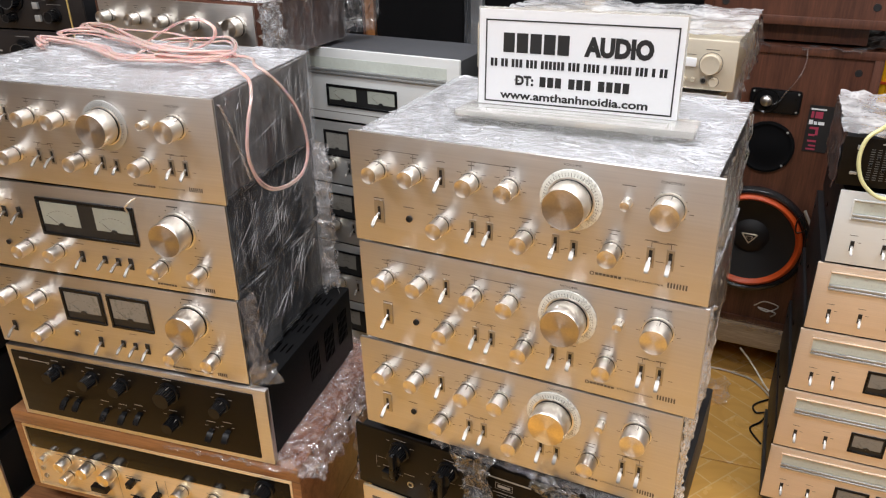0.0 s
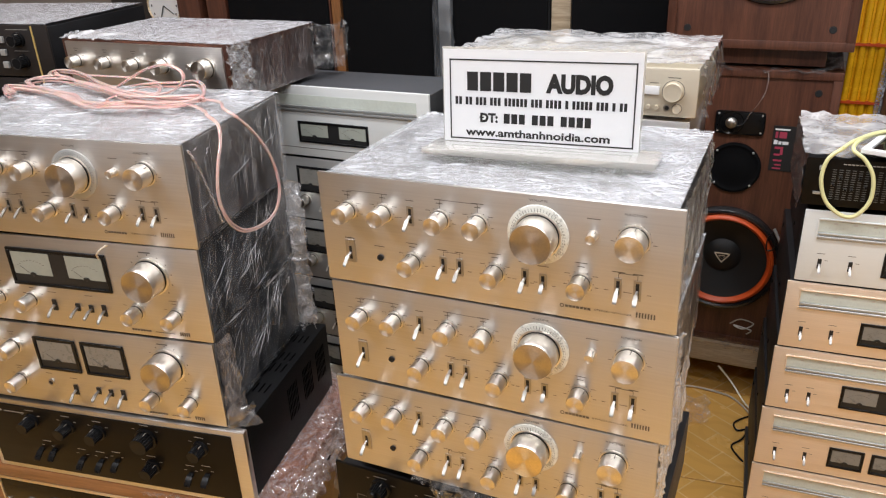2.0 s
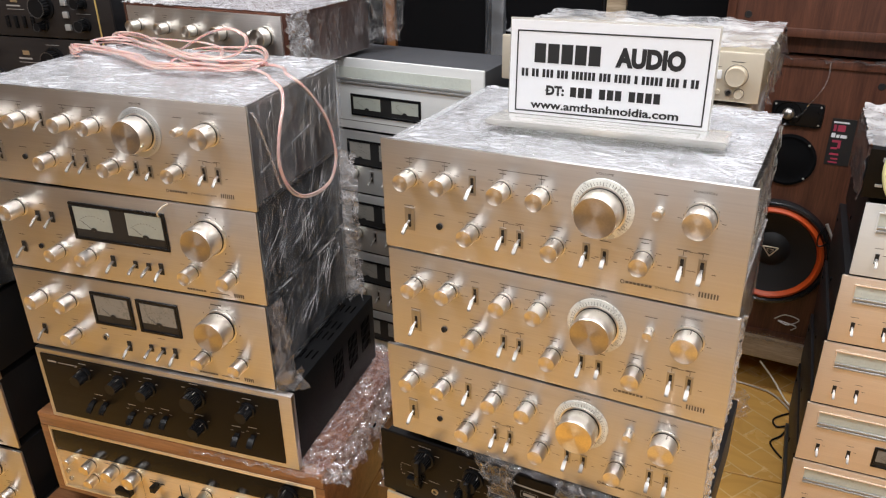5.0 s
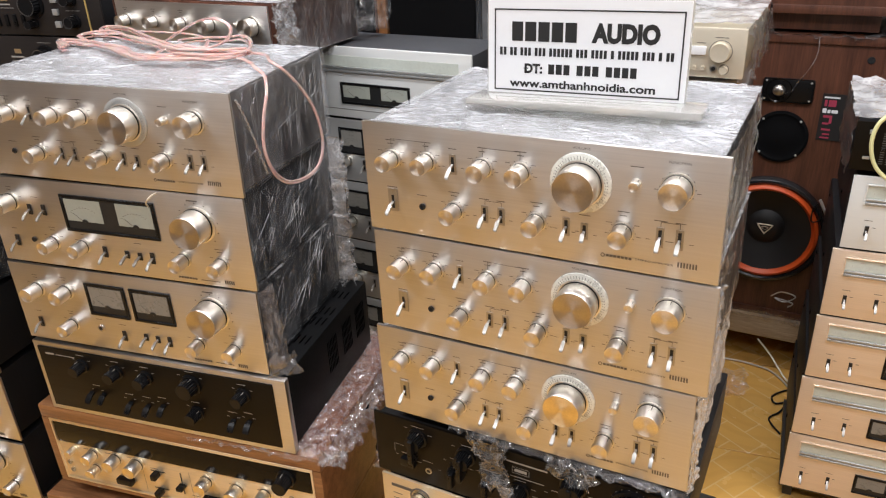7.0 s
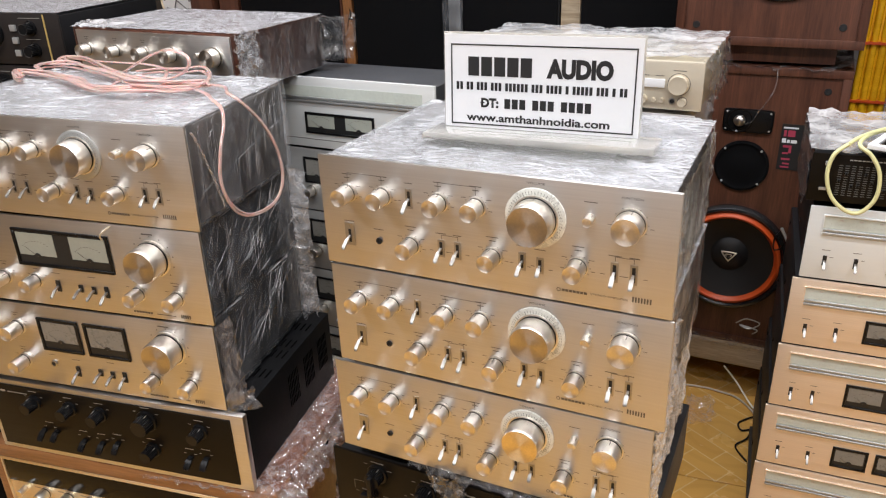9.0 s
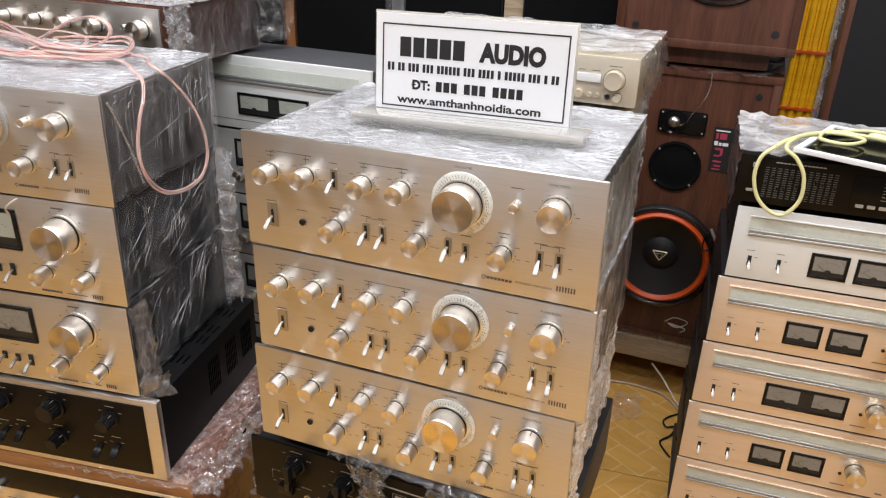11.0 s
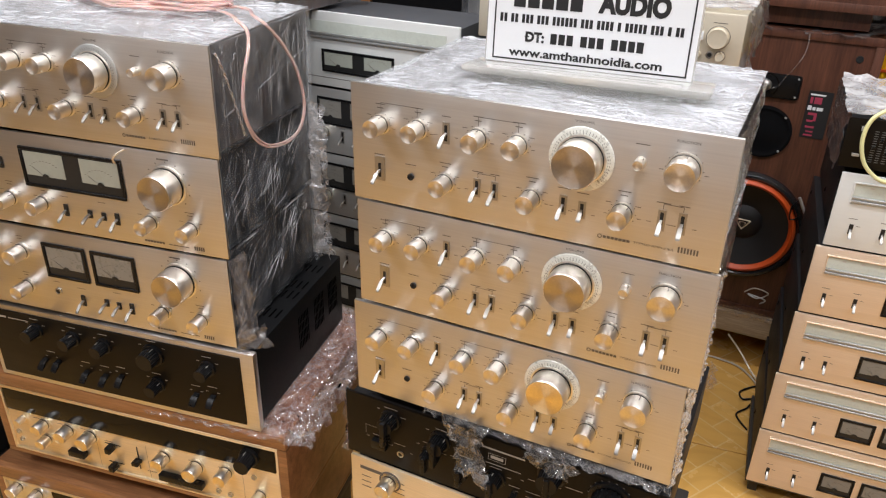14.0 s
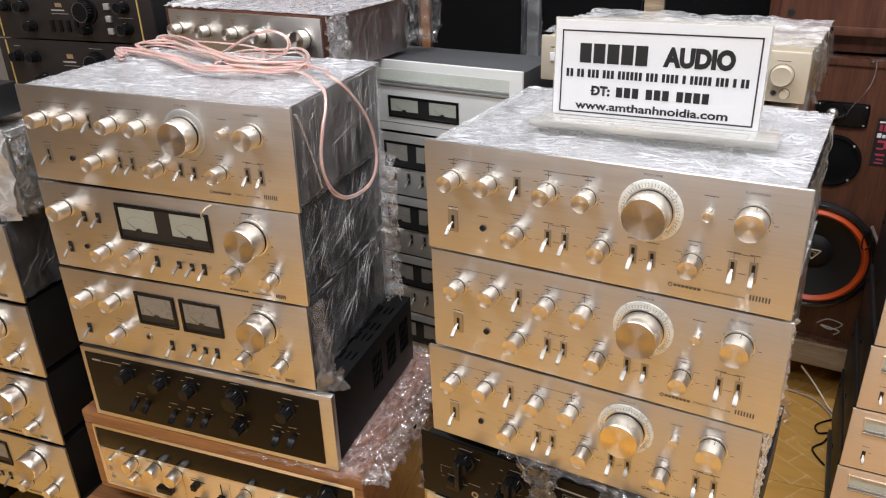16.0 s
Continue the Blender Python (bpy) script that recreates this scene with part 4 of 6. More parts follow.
    for x, z in ((0.030, 0.047), (0.033, 0.030), (0.426, 0.026), (0.448, 0.024), (0.496, 0.076)):
        o = part("socket", lathe([(0.005, 0), (0.005, 0.002), (0.003, 0.0022), (0.003, 0.0004), (0, 0.0004)], 18), CHROME, r)
        o.location = (x, 0.004, z)
    bm = bmesh.new()
    for x, z in ((0.08, 0.088), (0.129, 0.088), (0.176, 0.089), (0.222, 0.075), (0.326, 0.077), (0.385, 0.078), (0.44, 0.079), (0.30, 0.03)):
        bars([(x - 0.009, x + 0.009, z, z + 0.0012)], 0.004, 0.0002, bm)
    bars([(0.295, 0.2955, 0.016, 0.085), (0.475, 0.4755, 0.016, 0.085), (0.196, 0.1965, 0.016, 0.07)], 0.004, 0.0002, bm)
    part("panel_print", bm, PRINT, r)
    return r


wood_receiver(left_stack(-0.500, 0.302, 0.004), 0.560, 0.177, 0.36)
wood_receiver(left_stack(-0.545, 0.090, 0.012), 0.560, 0.172, 0.36, True)


def stand(x0, x1, y0, y1, h, m=None, label="low dark shelf under a stack of units"):
    r = thing("low_stand", m or pose(0, 0, 0), label, "stand")
    part("stand_top", box(x0, x1, y0, y1, h - 0.02, h - 0.0015, 0.002), SHELF_DARK, r)
    for a, b in ((x0 + 0.01, x0 + 0.03), (x1 - 0.03, x1 - 0.01)):
        part("stand_side", box(a, b, y0 + 0.01, y1 - 0.01, 0, h - 0.02, 0.002), SHELF_DARK, r)
    part("stand_back", box(x0 + 0.03, x1 - 0.03, y1 - 0.03, y1 - 0.015, 0, h - 0.02), SHELF_DARK, r)
    return r


stand(0.0, 0.56, 0.02, 0.36, 0.09, left_stack(-0.545, 0, 0.0))
stand(0.0, 0.458, 0.02, 0.30, 0.2305, pose(-1.550, 0.5965, 0, 0, 0, LY), "low dark shelf under a tall stack of amplifiers")


def dark_tuner_amp(m):
    """Black amplifier under the sign stack."""
    w, h, d = 0.459, 0.112, 0.31
    r = thing("stereo_amplifier", m, "black amplifier with pointer knobs under loose film", "amplifier")
    cabinet(r, w, h, d, BLACK_PANEL, BLACK_PAINT, 0.006)
    for x, z, rad, ln in ((0.073, 0.085, 0.0125, 0.020), (0.136, 0.049, 0.0115, 0.020), (0.150, 0.078, 0.0125, 0.020), (0.188, 0.048, 0.0115, 0.020), (0.233, 0.048, 0.0115, 0.020),
                          (0.309, 0.088, 0.015, 0.024), (0.386, 0.080, 0.022, 0.028)):
        knob(r, x, z, rad, ln, "black")
    for x, z, low in ((0.073, 0.085, 0.030), (0.150, 0.078, 0.028), (0.309, 0.088, 0.030), (0.136, 0.049, 0.015), (0.188, 0.048, 0.015), (0.233, 0.048, 0.015)):
        part("knob_wing", box(x - 0.0038, x + 0.0038, -0.027, -0.008, z - low, z + 0.011, 0.002), BLACK_PLASTIC, r)
    part("button", box(0.045, 0.068, -0.009, 0.0, 0.030, 0.044, 0.0015), BLACK_PLASTIC, r)
    ring = bmesh.new()
    for i in range(14):
        a = radians(215 - 250 * i / 13)
        bars([(0.386 + 0.0285 * math.cos(a) - 0.0006, 0.386 + 0.0285 * math.cos(a) + 0.0006, 0.080 + 0.0285 * math.sin(a) - 0.0006, 0.080 + 0.0285 * math.sin(a) + 0.0006)], 0, bm=ring)
    part("panel_print", ring, PALE_PRINT, r)
    for x in (0.261, 0.285):
        lever(r, x, 0.032, 0.012, True, True)
    jack(r, 0.0885, 0.0285, 0.0035, True)
    bm = bmesh.new()
    rnd = random.Random(5)
    for x, z in ((0.073, 0.1035), (0.136, 0.066), (0.150, 0.0965), (0.188, 0.065), (0.233, 0.065), (0.261, 0.044), (0.285, 0.044), (0.309, 0.107), (0.0885, 0.045), (0.055, 0.048), (0.340, 0.075), (0.29, 0.066)):
        bars([(x - rnd.uniform(0.007, 0.012), x + rnd.uniform(0.007, 0.012), z, z + 0.0009)], 0, bm=bm)
        bars([(x + 0.016, x + 0.016 + rnd.uniform(0.004, 0.009), z - 0.009, z - 0.0083), (x - 0.022, x - 0.017, z - 0.006, z - 0.0053)], 0, bm=bm)
    bars([(0.032, 0.0325, 0.047, 0.062), (0.0325, 0.052, 0.0615, 0.062)], 0, bm=bm)
    bars([(0.221, 0.246, 0.0765, 0.077), (0.221, 0.246, 0.0870, 0.0875), (0.221, 0.2215, 0.077, 0.087), (0.2455, 0.246, 0.077, 0.087), (0.2245, 0.2425, 0.0795, 0.0845),
          (0.212, 0.272, 0.0940, 0.0965), (0.218, 0.268, 0.0700, 0.0712)], 0, bm=bm)
    part("panel_print", bm, PALE_PRINT, r)
    return r


dark_tuner_amp(pose(-0.384, 0.800, 0.4870))
# golden unit below it
gu = thing("stereo_amplifier", pose(-0.377, 0.796, 0.3475), "golden amplifier at the foot of the sign stack", "amplifier")
cabinet(gu, 0.44, 0.1395, 0.30, GOLDEN, BLACK_PAINT, 0.008)
for x, z, rad in ((0.066, 0.112, 0.012), (0.110, 0.050, 0.011), (0.17, 0.05, 0.011), (0.23, 0.05, 0.011), (0.36, 0.08, 0.022)):
    knob(gu, x, z, rad, 0.026)
bm = bars([(0.016, 0.054, 0.118, 0.124)], 0)
for z in (0.105, 0.095, 0.085):
    bars([(0.018, 0.034, z, z + 0.0015), (0.070, 0.090, z + 0.01, z + 0.0115)], 0, bm=bm)
part("panel_print", bm, PRINT, gu)
o = part("knob_ring", lathe([(0.0175, 0.0), (0.0175, 0.0010), (0.0150, 0.0010)], 36), BROWN_BODY, gu)
o.location = (0.066, 0, 0.112)
stand(-0.39, 0.08, 0.80, 1.11, 0.345)


def tuner(m, style, panel, label, body=BLACK_PAINT):
    """Tuner with a long pale dial over meters, two switches and a tuning knob. style: (switches' x, joined meters, meter x)."""
    w, h, d = 0.425, 0.1465, 0.40
    r = thing("radio_tuner", m, label, "tuner", "tuners in the stack by the loudspeaker")
    cabinet(r, w, h, d, panel, body, 0.006)
    switches, double, mx = style
    x0, x1, z0, z1 = 0.026, 0.400, 0.092, 0.129
    dial = part("dial_scale", box(x0, x1, -0.0006, 0.002, z0 + 0.012, z1), DIAL_SCALE, r, "pale green dial scale")
    bm = bmesh.new()
    box(x0, x1, -0.004, 0.001, z0, z0 + 0.005, 0.001, bm, 1)
    box(x0, x1, -0.003, 0.001, z0 + 0.0065, z0 + 0.0115, 0.001, bm, 1)
    part("dial_ledge", bm, DIAL_EDGE, r, "ribbed aluminium ledge")
    bm = bmesh.new()
    box(x0 - 0.002, x1 + 0.002, -0.0035, 0.001, z1, z1 + 0.0018, 0, bm)
    box(x0 - 0.002, x0, -0.0035, 0.001, z0, z1, 0, bm)
    box(x1, x1 + 0.002, -0.0035, 0.001, z0, z1, 0, bm)
    part("dial_rim", bm, panel, r)
    bm = bmesh.new()
    for i in range(60):
        x = x0 + 0.012 + i * 0.0058
        hgt = 0.004 if i % 5 == 0 else 0.002
        bars([(x, x + 0.0006, z0 + 0.020, z0 + 0.020 + hgt)], -0.0006, 0.0002, bm)
    for i in range(11):
        x = x0 + 0.025 + i * 0.032
        bars([(x, x + 0.006, z0 + 0.029, z0 + 0.032)], -0.0006, 0.0002, bm)
    part("dial_print", bm, GREYISH, dial)
    for x in switches:
        lever(r, x, 0.040, 0.020, wide=True, reach=0.016)
    if double:
        meter(r, mx + 0.002, mx + 0.156, 0.025, 0.078, True, METER_SHADED)
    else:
        meter(r, mx + 0.002, mx + 0.068, 0.025, 0.0745, False, METER_SHADED)
        meter(r, mx + 0.080, mx + 0.145, 0.025, 0.0745, False, METER_SHADED)
    knob(r, 0.337, 0.059, 0.0185, 0.032)
    jack(r, 0.313, 0.046, 0.0022)
    for sy, sz in ((0.05, 0.03), (0.05, 0.115), (0.22, 0.03), (0.36, 0.115)):
        part("screw", box(0.0035, 0.0062, sy - 0.004, sy + 0.004, sz - 0.004, sz + 0.004, 0.0012), BLACK_PLASTIC, r)
    bm = bars([(0.300 + i * 0.004, 0.3032 + i * 0.004, 0.0165, 0.0190) for i in range(7)], 0)
    for x in switches:
        bars([(x - 0.007, x + 0.007, 0.0605, 0.0616), (x + 0.008, x + 0.014, 0.047, 0.048)], 0, bm=bm)
    bars([(0.385, 0.398, 0.013, 0.0165)], 0, bm=bm)
    part("panel_print", bm, PRINT, r)
    return r


RA, RY = Vector((0.200, 1.530)), 4.0
rc, rs = math.cos(radians(RY)), math.sin(radians(RY))
for off, z, style, mat, lab in ((-0.003, 0.643, ((0.038, 0.090), False, 0.140), SILVER_PALE, "silver tuner under a black equalizer"),
                                (-0.013, 0.495, ((0.037, 0.091), False, 0.136), COPPERY, "warm champagne tuner with two meters"),
                                (-0.017, 0.347, ((0.037, 0.077), True, 0.131), COPPERY, "warm champagne tuner with joined meters"),
                                (-0.021, 0.199, ((0.037, 0.095), False, 0.136), COPPERY, "warm champagne tuner with two dark meters"),
                                (-0.023, 0.051, ((0.037, 0.090), False, 0.136), COPPERY, "warm champagne tuner at the foot of its stack")):
    tuner(pose(RA.x + rc * off, RA.y + rs * off, z, 0, 0, RY), style, mat, lab)
stand(0.0, 0.42, 0.02, 0.33, 0.051, pose(RA.x - 0.023 * rc, RA.y, 0, 0, 0, RY))


def equalizer(m):
    w, h, d = 0.43, 0.092, 0.26
    r = thing("graphic_equalizer", m, "black graphic equalizer wrapped in film", "equalizer")
    cabinet(r, w, h, d, BLACK_PANEL, BLACK_PAINT, 0.005)
    for s in range(11):
        x = 0.048 + s * 0.0105 + (0.010 if s > 5 else 0.0)
        bm = bmesh.new()
        for q in range(14):
            z = 0.016 + q * 0.0042
            bars([(x - 0.0032, x + 0.0032, z, z + 0.0014)], 0, bm=bm)
        part("slider_scale", bm, DIM_PRINT, r)
        z = 0.042 + 0.014 * math.sin(s * 1.9)
        part("slider", box(x - 0.002, x + 0.002, -0.006, 0.0, z, z + 0.004, 0.0006), BLACK_PLASTIC, r)
    part("display_window", box(0.192, 0.300, -0.002, 0.002, 0.015, 0.078, 0.0008), BLACK_GLOSS, r)
    for i in range(5):
        part("button", box(0.202 + i * 0.019, 0.215 + i * 0.019, -0.005, 0.0, 0.019, 0.025, 0.001), GREYISH, r)
    bm = bars([(0.240, 0.262, 0.036 + i * 0.006, 0.0368 + i * 0.006) for i in range(7)], -0.002)
    bars([(0.060 + i * 0.0065, 0.065 + i * 0.0065, 0.081, 0.0832) for i in range(13)], 0, bm=bm)
    part("panel_print", bm, PALE_PRINT, r)
    part("button", box(0.022, 0.030, -0.004, 0, 0.070, 0.078, 0.001), GREYISH, r)
    part("button", box(0.018, 0.030, -0.004, 0, 0.024, 0.029, 0.001), GREYISH, r)
    bm = sheet((-0.006, -0.004, -0.004), (-0.006, d, -0.01), (-0.004, 0.002, h + 0.004), (-0.004, d, h + 0.004), 30, 16, 0.004, 18, 4.0, 0.006)
    part("film_side", bm, MILKY, r)
    bm = sheet((-0.004, 0.003, h + 0.002), (w, 0.003, h + 0.002), (-0.004, d, h + 0.012), (w, d, h + 0.008), 40, 30, 0.004, 16, 8.0, 0.006)
    part("film_cover", bm, MILKY, r)
    return r


equalizer(pose(RA.x - 0.015 * rc, RA.y, 0.7965, 0, 0, RY))


def back_tuner(m):
    w, h, d = 0.43, 0.160, 0.18
    r = thing("radio_tuner", m, "silver tuner with a dark grey lid and twin meters", "tuner")
    cabinet(r, w, h, d, SILVER_PALE, GREY_TOP, 0.004, 0.008)
    part("dial_scale", box(0.02, 0.402, -0.0006, 0.002, 0.117, 0.140), DIAL_SCALE, r)
    part("dial_ledge", box(0.02, 0.402, -0.004, 0.002, 0.104, 0.109, 0.001), DIAL_EDGE, r)
    part("dial_ledge", box(0.02, 0.402, -0.003, 0.002, 0.1105, 0.116, 0.001), DIAL_EDGE, r)
    meter(r, 0.108, 0.285, 0.034, 0.082, True)
    part("panel_print", bars([(0.01, 0.42, 0.020, 0.0215)], 0), PRINT, r)
    return r


back_tuner(pose(-0.948, 1.44, 0.817))


def small_amp(m, lab, h=0.148):
    w, d = 0.43, 0.28
    r = thing("stereo_amplifier", m, lab, "amplifier", "grey amplifiers in the back stack")
    cabinet(r, w, h, d, GREYISH, BLACK_PAINT, 0.004)
    meter(r, 0.092, 0.235, h - 0.082, h - 0.020, True, METER_SHADED)
    knob(r, 0.108, 0.050, 0.012, 0.026)
    knob(r, 0.250, 0.050, 0.012, 0.026)
    for x in (0.154, 0.19):
        lever(r, x, 0.044, 0.02)
    marks(r, [(0.108, 0.050, 0.012), (0.154, 0.046, 0.004)])
    return r


for z, h in ((0.664, 0.150), (0.512, 0.150), (0.354, 0.156), (0.196, 0.156)):
    small_amp(pose(-0.95, 1.44, z), "grey metal amplifier in a stack behind", h)
stand(-0.95, -0.52, 1.45, 1.74, 0.196)


# the ivory amplifier on a silver one
iv = thing("stereo_amplifier", pose(-0.480, 1.44, 0.964), "ivory amplifier under a sheet of film", "amplifier")
cabinet(iv, 0.477, 0.0885, 0.30, IVORY, IVORY, 0.004, 0.008, 0.004)
knob(iv, 0.436, 0.048, 0.0165, 0.014, "ivory")
for x, z, rad in ((0.444, 0.018, 0.007), (0.376, 0.020, 0.007)):
    knob(iv, x, z, rad, 0.010, "ivory")
for x in (0.395, 0.409):
    knob(iv, x, 0.019, 0.0035, 0.006, "ivory")
jack(iv, 0.427, 0.0185, 0.0040, True)
for kx, kz, kr in ((0.436, 0.048, 0.0195), (0.444, 0.018, 0.0088)):
    o = part("dial_groove", lathe([(kr, 0.0), (kr, 0.0006), (kr - 0.0014, 0.0006)], 36), BROWN_BODY, iv)
    o.location = (kx, 0, kz)
part("button", box(0.370, 0.412, -0.003, 0.0, 0.041, 0.056, 0.001), PAPER, iv)
part("button", box(0.02, 0.05, -0.003, 0.0, 0.040, 0.056, 0.001), PAPER, iv)
part("panel_print", bars([(0.425, 0.447, 0.071, 0.0722), (0.372, 0.384, 0.061, 0.062), (0.395, 0.410, 0.061, 0.062), (0.020, 0.045, 0.065, 0.067)], 0), PRINT, iv)
part("film_cover", sheet((-0.003, 0.022, 0.089), (0.480, 0.022, 0.089), (-0.003, 0.31, 0.092), (0.480, 0.31, 0.092), 60, 40, 0.0035, 14, 3.3, 0.004), MILKY, iv, "loose milky film")
part("film_side", sheet((0.482, 0.01, 0.0), (0.482, 0.31, 0.0), (0.480, 0.01, 0.09), (0.480, 0.31, 0.09), 20, 14, 0.007, 14, 9.0, 0.015), LOOSE, iv)
sv = thing("stereo_amplifier", pose(-0.445, 1.43, 0.815), "silver amplifier carrying the ivory one", "amplifier")
cabinet(sv, 0.435, 0.147, 0.30, SILVER, SILVER, 0.004)
stand(-0.445, -0.01, 1.45, 1.74, 0.815)


# wood-sided amplifier behind the coiled cable
wa = thing("stereo_amplifier", pose(-1.287, 1.25, 0.980), "silver amplifier in a reddish wooden case, film over it", "amplifier")
part("front_panel", box(0.012, 0.427, 0.0, 0.006, 0.004, 0.108, 0.001), SILVER, wa)
part("wooden_case", box(0, 0.439, 0.004, 0.29, 0.0, 0.112, 0.003), WALNUT, wa, "reddish walnut case")
for x, rad in ((0.040, 0.0125), (0.122, 0.012), (0.200, 0.012), (0.276, 0.0145), (0.385, 0.0185)):
    knob(wa, x, 0.068, rad, 0.026)
knob(wa, 0.345, 0.070, 0.005, 0.01)
marks(wa, [(0.040, 0.068, 0.0125), (0.122, 0.068, 0.012), (0.2, 0.068, 0.012), (0.276, 0.068, 0.0145), (0.385, 0.068, 0.0185)])
wrap_top(wa, 0.445, 0.117, 0.29, 17.0, -0.003, mat=WRAP_PALE)
part("film_cover", sheet((0.0, -0.002, 0.113), (0.15, -0.002, 0.113), (0.0, 0.05, 0.119), (0.15, 0.05, 0.119), 30, 10, 0.003, 40, 2.0, 0.004), MILKY, wa)
part("film_side", sheet((0.442, -0.006, 0.02), (0.442, 0.07, 0.0), (0.442, -0.004, 0.116), (0.442, 0.06, 0.116), 16, 24, 0.007, 34, 6.0, 0.012), LOOSE_PALE, wa)
# film haze that pales the wood in place of its sheen
wrap_side(wa, 0.439, 0.112, 0.29, 31.0, 0.01, 0.0, 0.0015, WRAP_SIDE_PALE)
part("film_side", sheet((0.443, 0.27, 0.01), (0.470, 0.38, 0.01), (0.443, 0.27, 0.118), (0.480, 0.36, 0.112), 12, 14, 0.02, 16, 7.0, 0.02), LOOSE, wa)
stand(-1.29, -0.962, 1.26, 1.54, 0.980)


# black amplifiers with gilt edges, further left
def gilt_amp(m, h, label):
    w, d = 0.50, 0.36
    r = thing("stereo_amplifier", m, label, "amplifier", "black amplifiers with gilt edges")
    cabinet(r, w, h, d, SMOKE_PANEL, BLACK_PAINT, 0.004)
    for a in (0.025, 0.459):
        part("gilt_strip", box(a, a + 0.003, -0.002, 0.001, 0.004, h - 0.003), GILT, r, "thin gilt edge")
    for x, z, rad in ((0.06, h * 0.68, 0.012), (0.115, h * 0.68, 0.012), (0.31, h * 0.62, 0.024), (0.13, h * 0.28, 0.012), (0.30, h * 0.24, 0.010), (0.42, h * 0.30, 0.013), (0.42, h * 0.72, 0.013)):
        knob(r, x, z, rad, 0.025, "smoke")
    for i in range(4):
        part("button", box(0.19 + i * 0.025, 0.20 + i * 0.025, -0.004, 0, h * 0.18, h * 0.42, 0.001), BLACK_PLASTIC, r)
    for i in range(3):
        part("button", box(0.365, 0.38, -0.006, 0, h * (0.18 + 0.24 * i), h * (0.30 + 0.24 * i), 0.001), GREYISH, r)
    bm = bars([(0.05, 0.07, h * 0.86, h * 0.87), (0.29, 0.33, h * 0.88, h * 0.89), (0.2, 0.24, h * 0.6, h * 0.63), (0.2, 0.25, h * 0.54, h * 0.55), (0.39, 0.45, h * 0.9, h * 0.91), (0.40, 0.44, h * 0.5, h * 0.51)], 0)
    part("panel_print", bm, PALE_PRINT, r)
    part("badge", box(0.215, 0.235, -0.001, 0, h * 0.68, h * 0.76), GOLDEN, r)
    wrap_top(r, w, h + 0.003, d, 41.0, mat=WRAP_PALE)
    return r


GA = Vector((-1.365, 1.285))
for z, h, lab in ((0.997, 0.116, "black amplifier with gilt edges under film"), (0.865, 0.131, "black amplifier carrying a second one")):
    gilt_amp(pose(GA.x - 0.50 * math.cos(radians(9)), GA.y - 0.50 * math.sin(radians(9)), z, 0, 0, 9), h, lab)
stand(0, 0.5, 0.01, 0.36, 0.865, pose(GA.x - 0.50 * math.cos(radians(9)), GA.y - 0.50 * math.sin(radians(9)), 0, 0, 0, 9))


# ---- loudspeakers ----
def driver(parent, x, y, z, r, orange, proud=0.0):
    """Cone driver whose frame stands proud of the baffle."""
    ring = part("driver_frame", lathe([(r * 1.07, 0), (r * 1.07, 0.004 + proud), (r * 1.045, 0.009 + proud), (r * 1.0, 0.010 + proud), (r * 0.95, 0.004 + proud)], 72), DRIVER_METAL, parent, "black enamelled driver frame")
    ring.location = (x, y, z)
    if orange:
        part("surround", lathe([(r * 0.955, 0.003 + proud), (r * 0.93, 0.010 + proud), (r * 0.885, 0.013 + proud), (r * 0.845, 0.008 + proud), (r * 0.82, proud)], 72), SURROUND, ring, "orange rubber surround")
    part("cone", lathe([(r * 0.83, 0.001 + proud), (r * 0.58, -0.016 + proud), (r * 0.34, -0.030 + proud)], 64), CONE, ring)
    part("dust_cap", lathe([(r * 0.35, -0.030 + proud), (r * 0.28, -0.019 + proud), (r * 0.15, -0.013 + proud), (0, -0.011 + proud)], 40), CONE, ring)
    return ring


def pierced(x0, x1, z0, z1, y, holes):
    """Board front with round openings, each with a short inner wall."""
    bm = bmesh.new()
    loop = [bm.verts.new(p) for p in ((x0, y, z0), (x1, y, z0), (x1, y, z1), (x0, y, z1))]
    edges = [bm.edges.new((loop[i], loop[(i + 1) % 4])) for i in range(4)]
    rings = []
    for cx, cz, r in holes:
        ring = [bm.verts.new((cx + r * math.cos(2 * math.pi * i / 48), y, cz + r * math.sin(2 * math.pi * i / 48))) for i in range(48)]
        edges += [bm.edges.new((ring[i], ring[(i + 1) % 48])) for i in range(48)]
        rings.append(ring)
    bmesh.ops.triangle_fill(bm, use_beauty=True, use_dissolve=False, edges=edges, normal=(0, -1, 0))
    for ring in rings:
        inner = [bm.verts.new(v.co + Vector((0, 0.022, 0))) for v in ring]
        for i in range(48):
            bm.faces.new((ring[i], ring[(i + 1) % 48], inner[(i + 1) % 48], inner[i]))
    return bm


def big_speaker(m, w, h, d, label, woofer):
    r = thing("loudspeaker", m, label, "loudspeaker", "walnut loudspeakers with orange woofers")
    bm = bmesh.new()
    t = 0.02
    box(0, w, 0, d, h - t, h, 0.002, bm)
    box(0, w, 0, d, 0, t, 0.002, bm)
    box(0, t, 0.0, d, t, h - t, 0.001, bm)
    box(w - t, w, 0.0, d, t, h - t, 0.001, bm)
    part("cabinet_shell", bm, WALNUT, r, "walnut veneer shell")
    part("baffle", pierced(t, w - t, t, h - t, 0.006, [woofer]), WALNUT, r, "walnut veneer baffle")
    part("back_board", box(t, w - t, d - 0.02, d - 0.005, t, h - t), WALNUT, r)
    return r


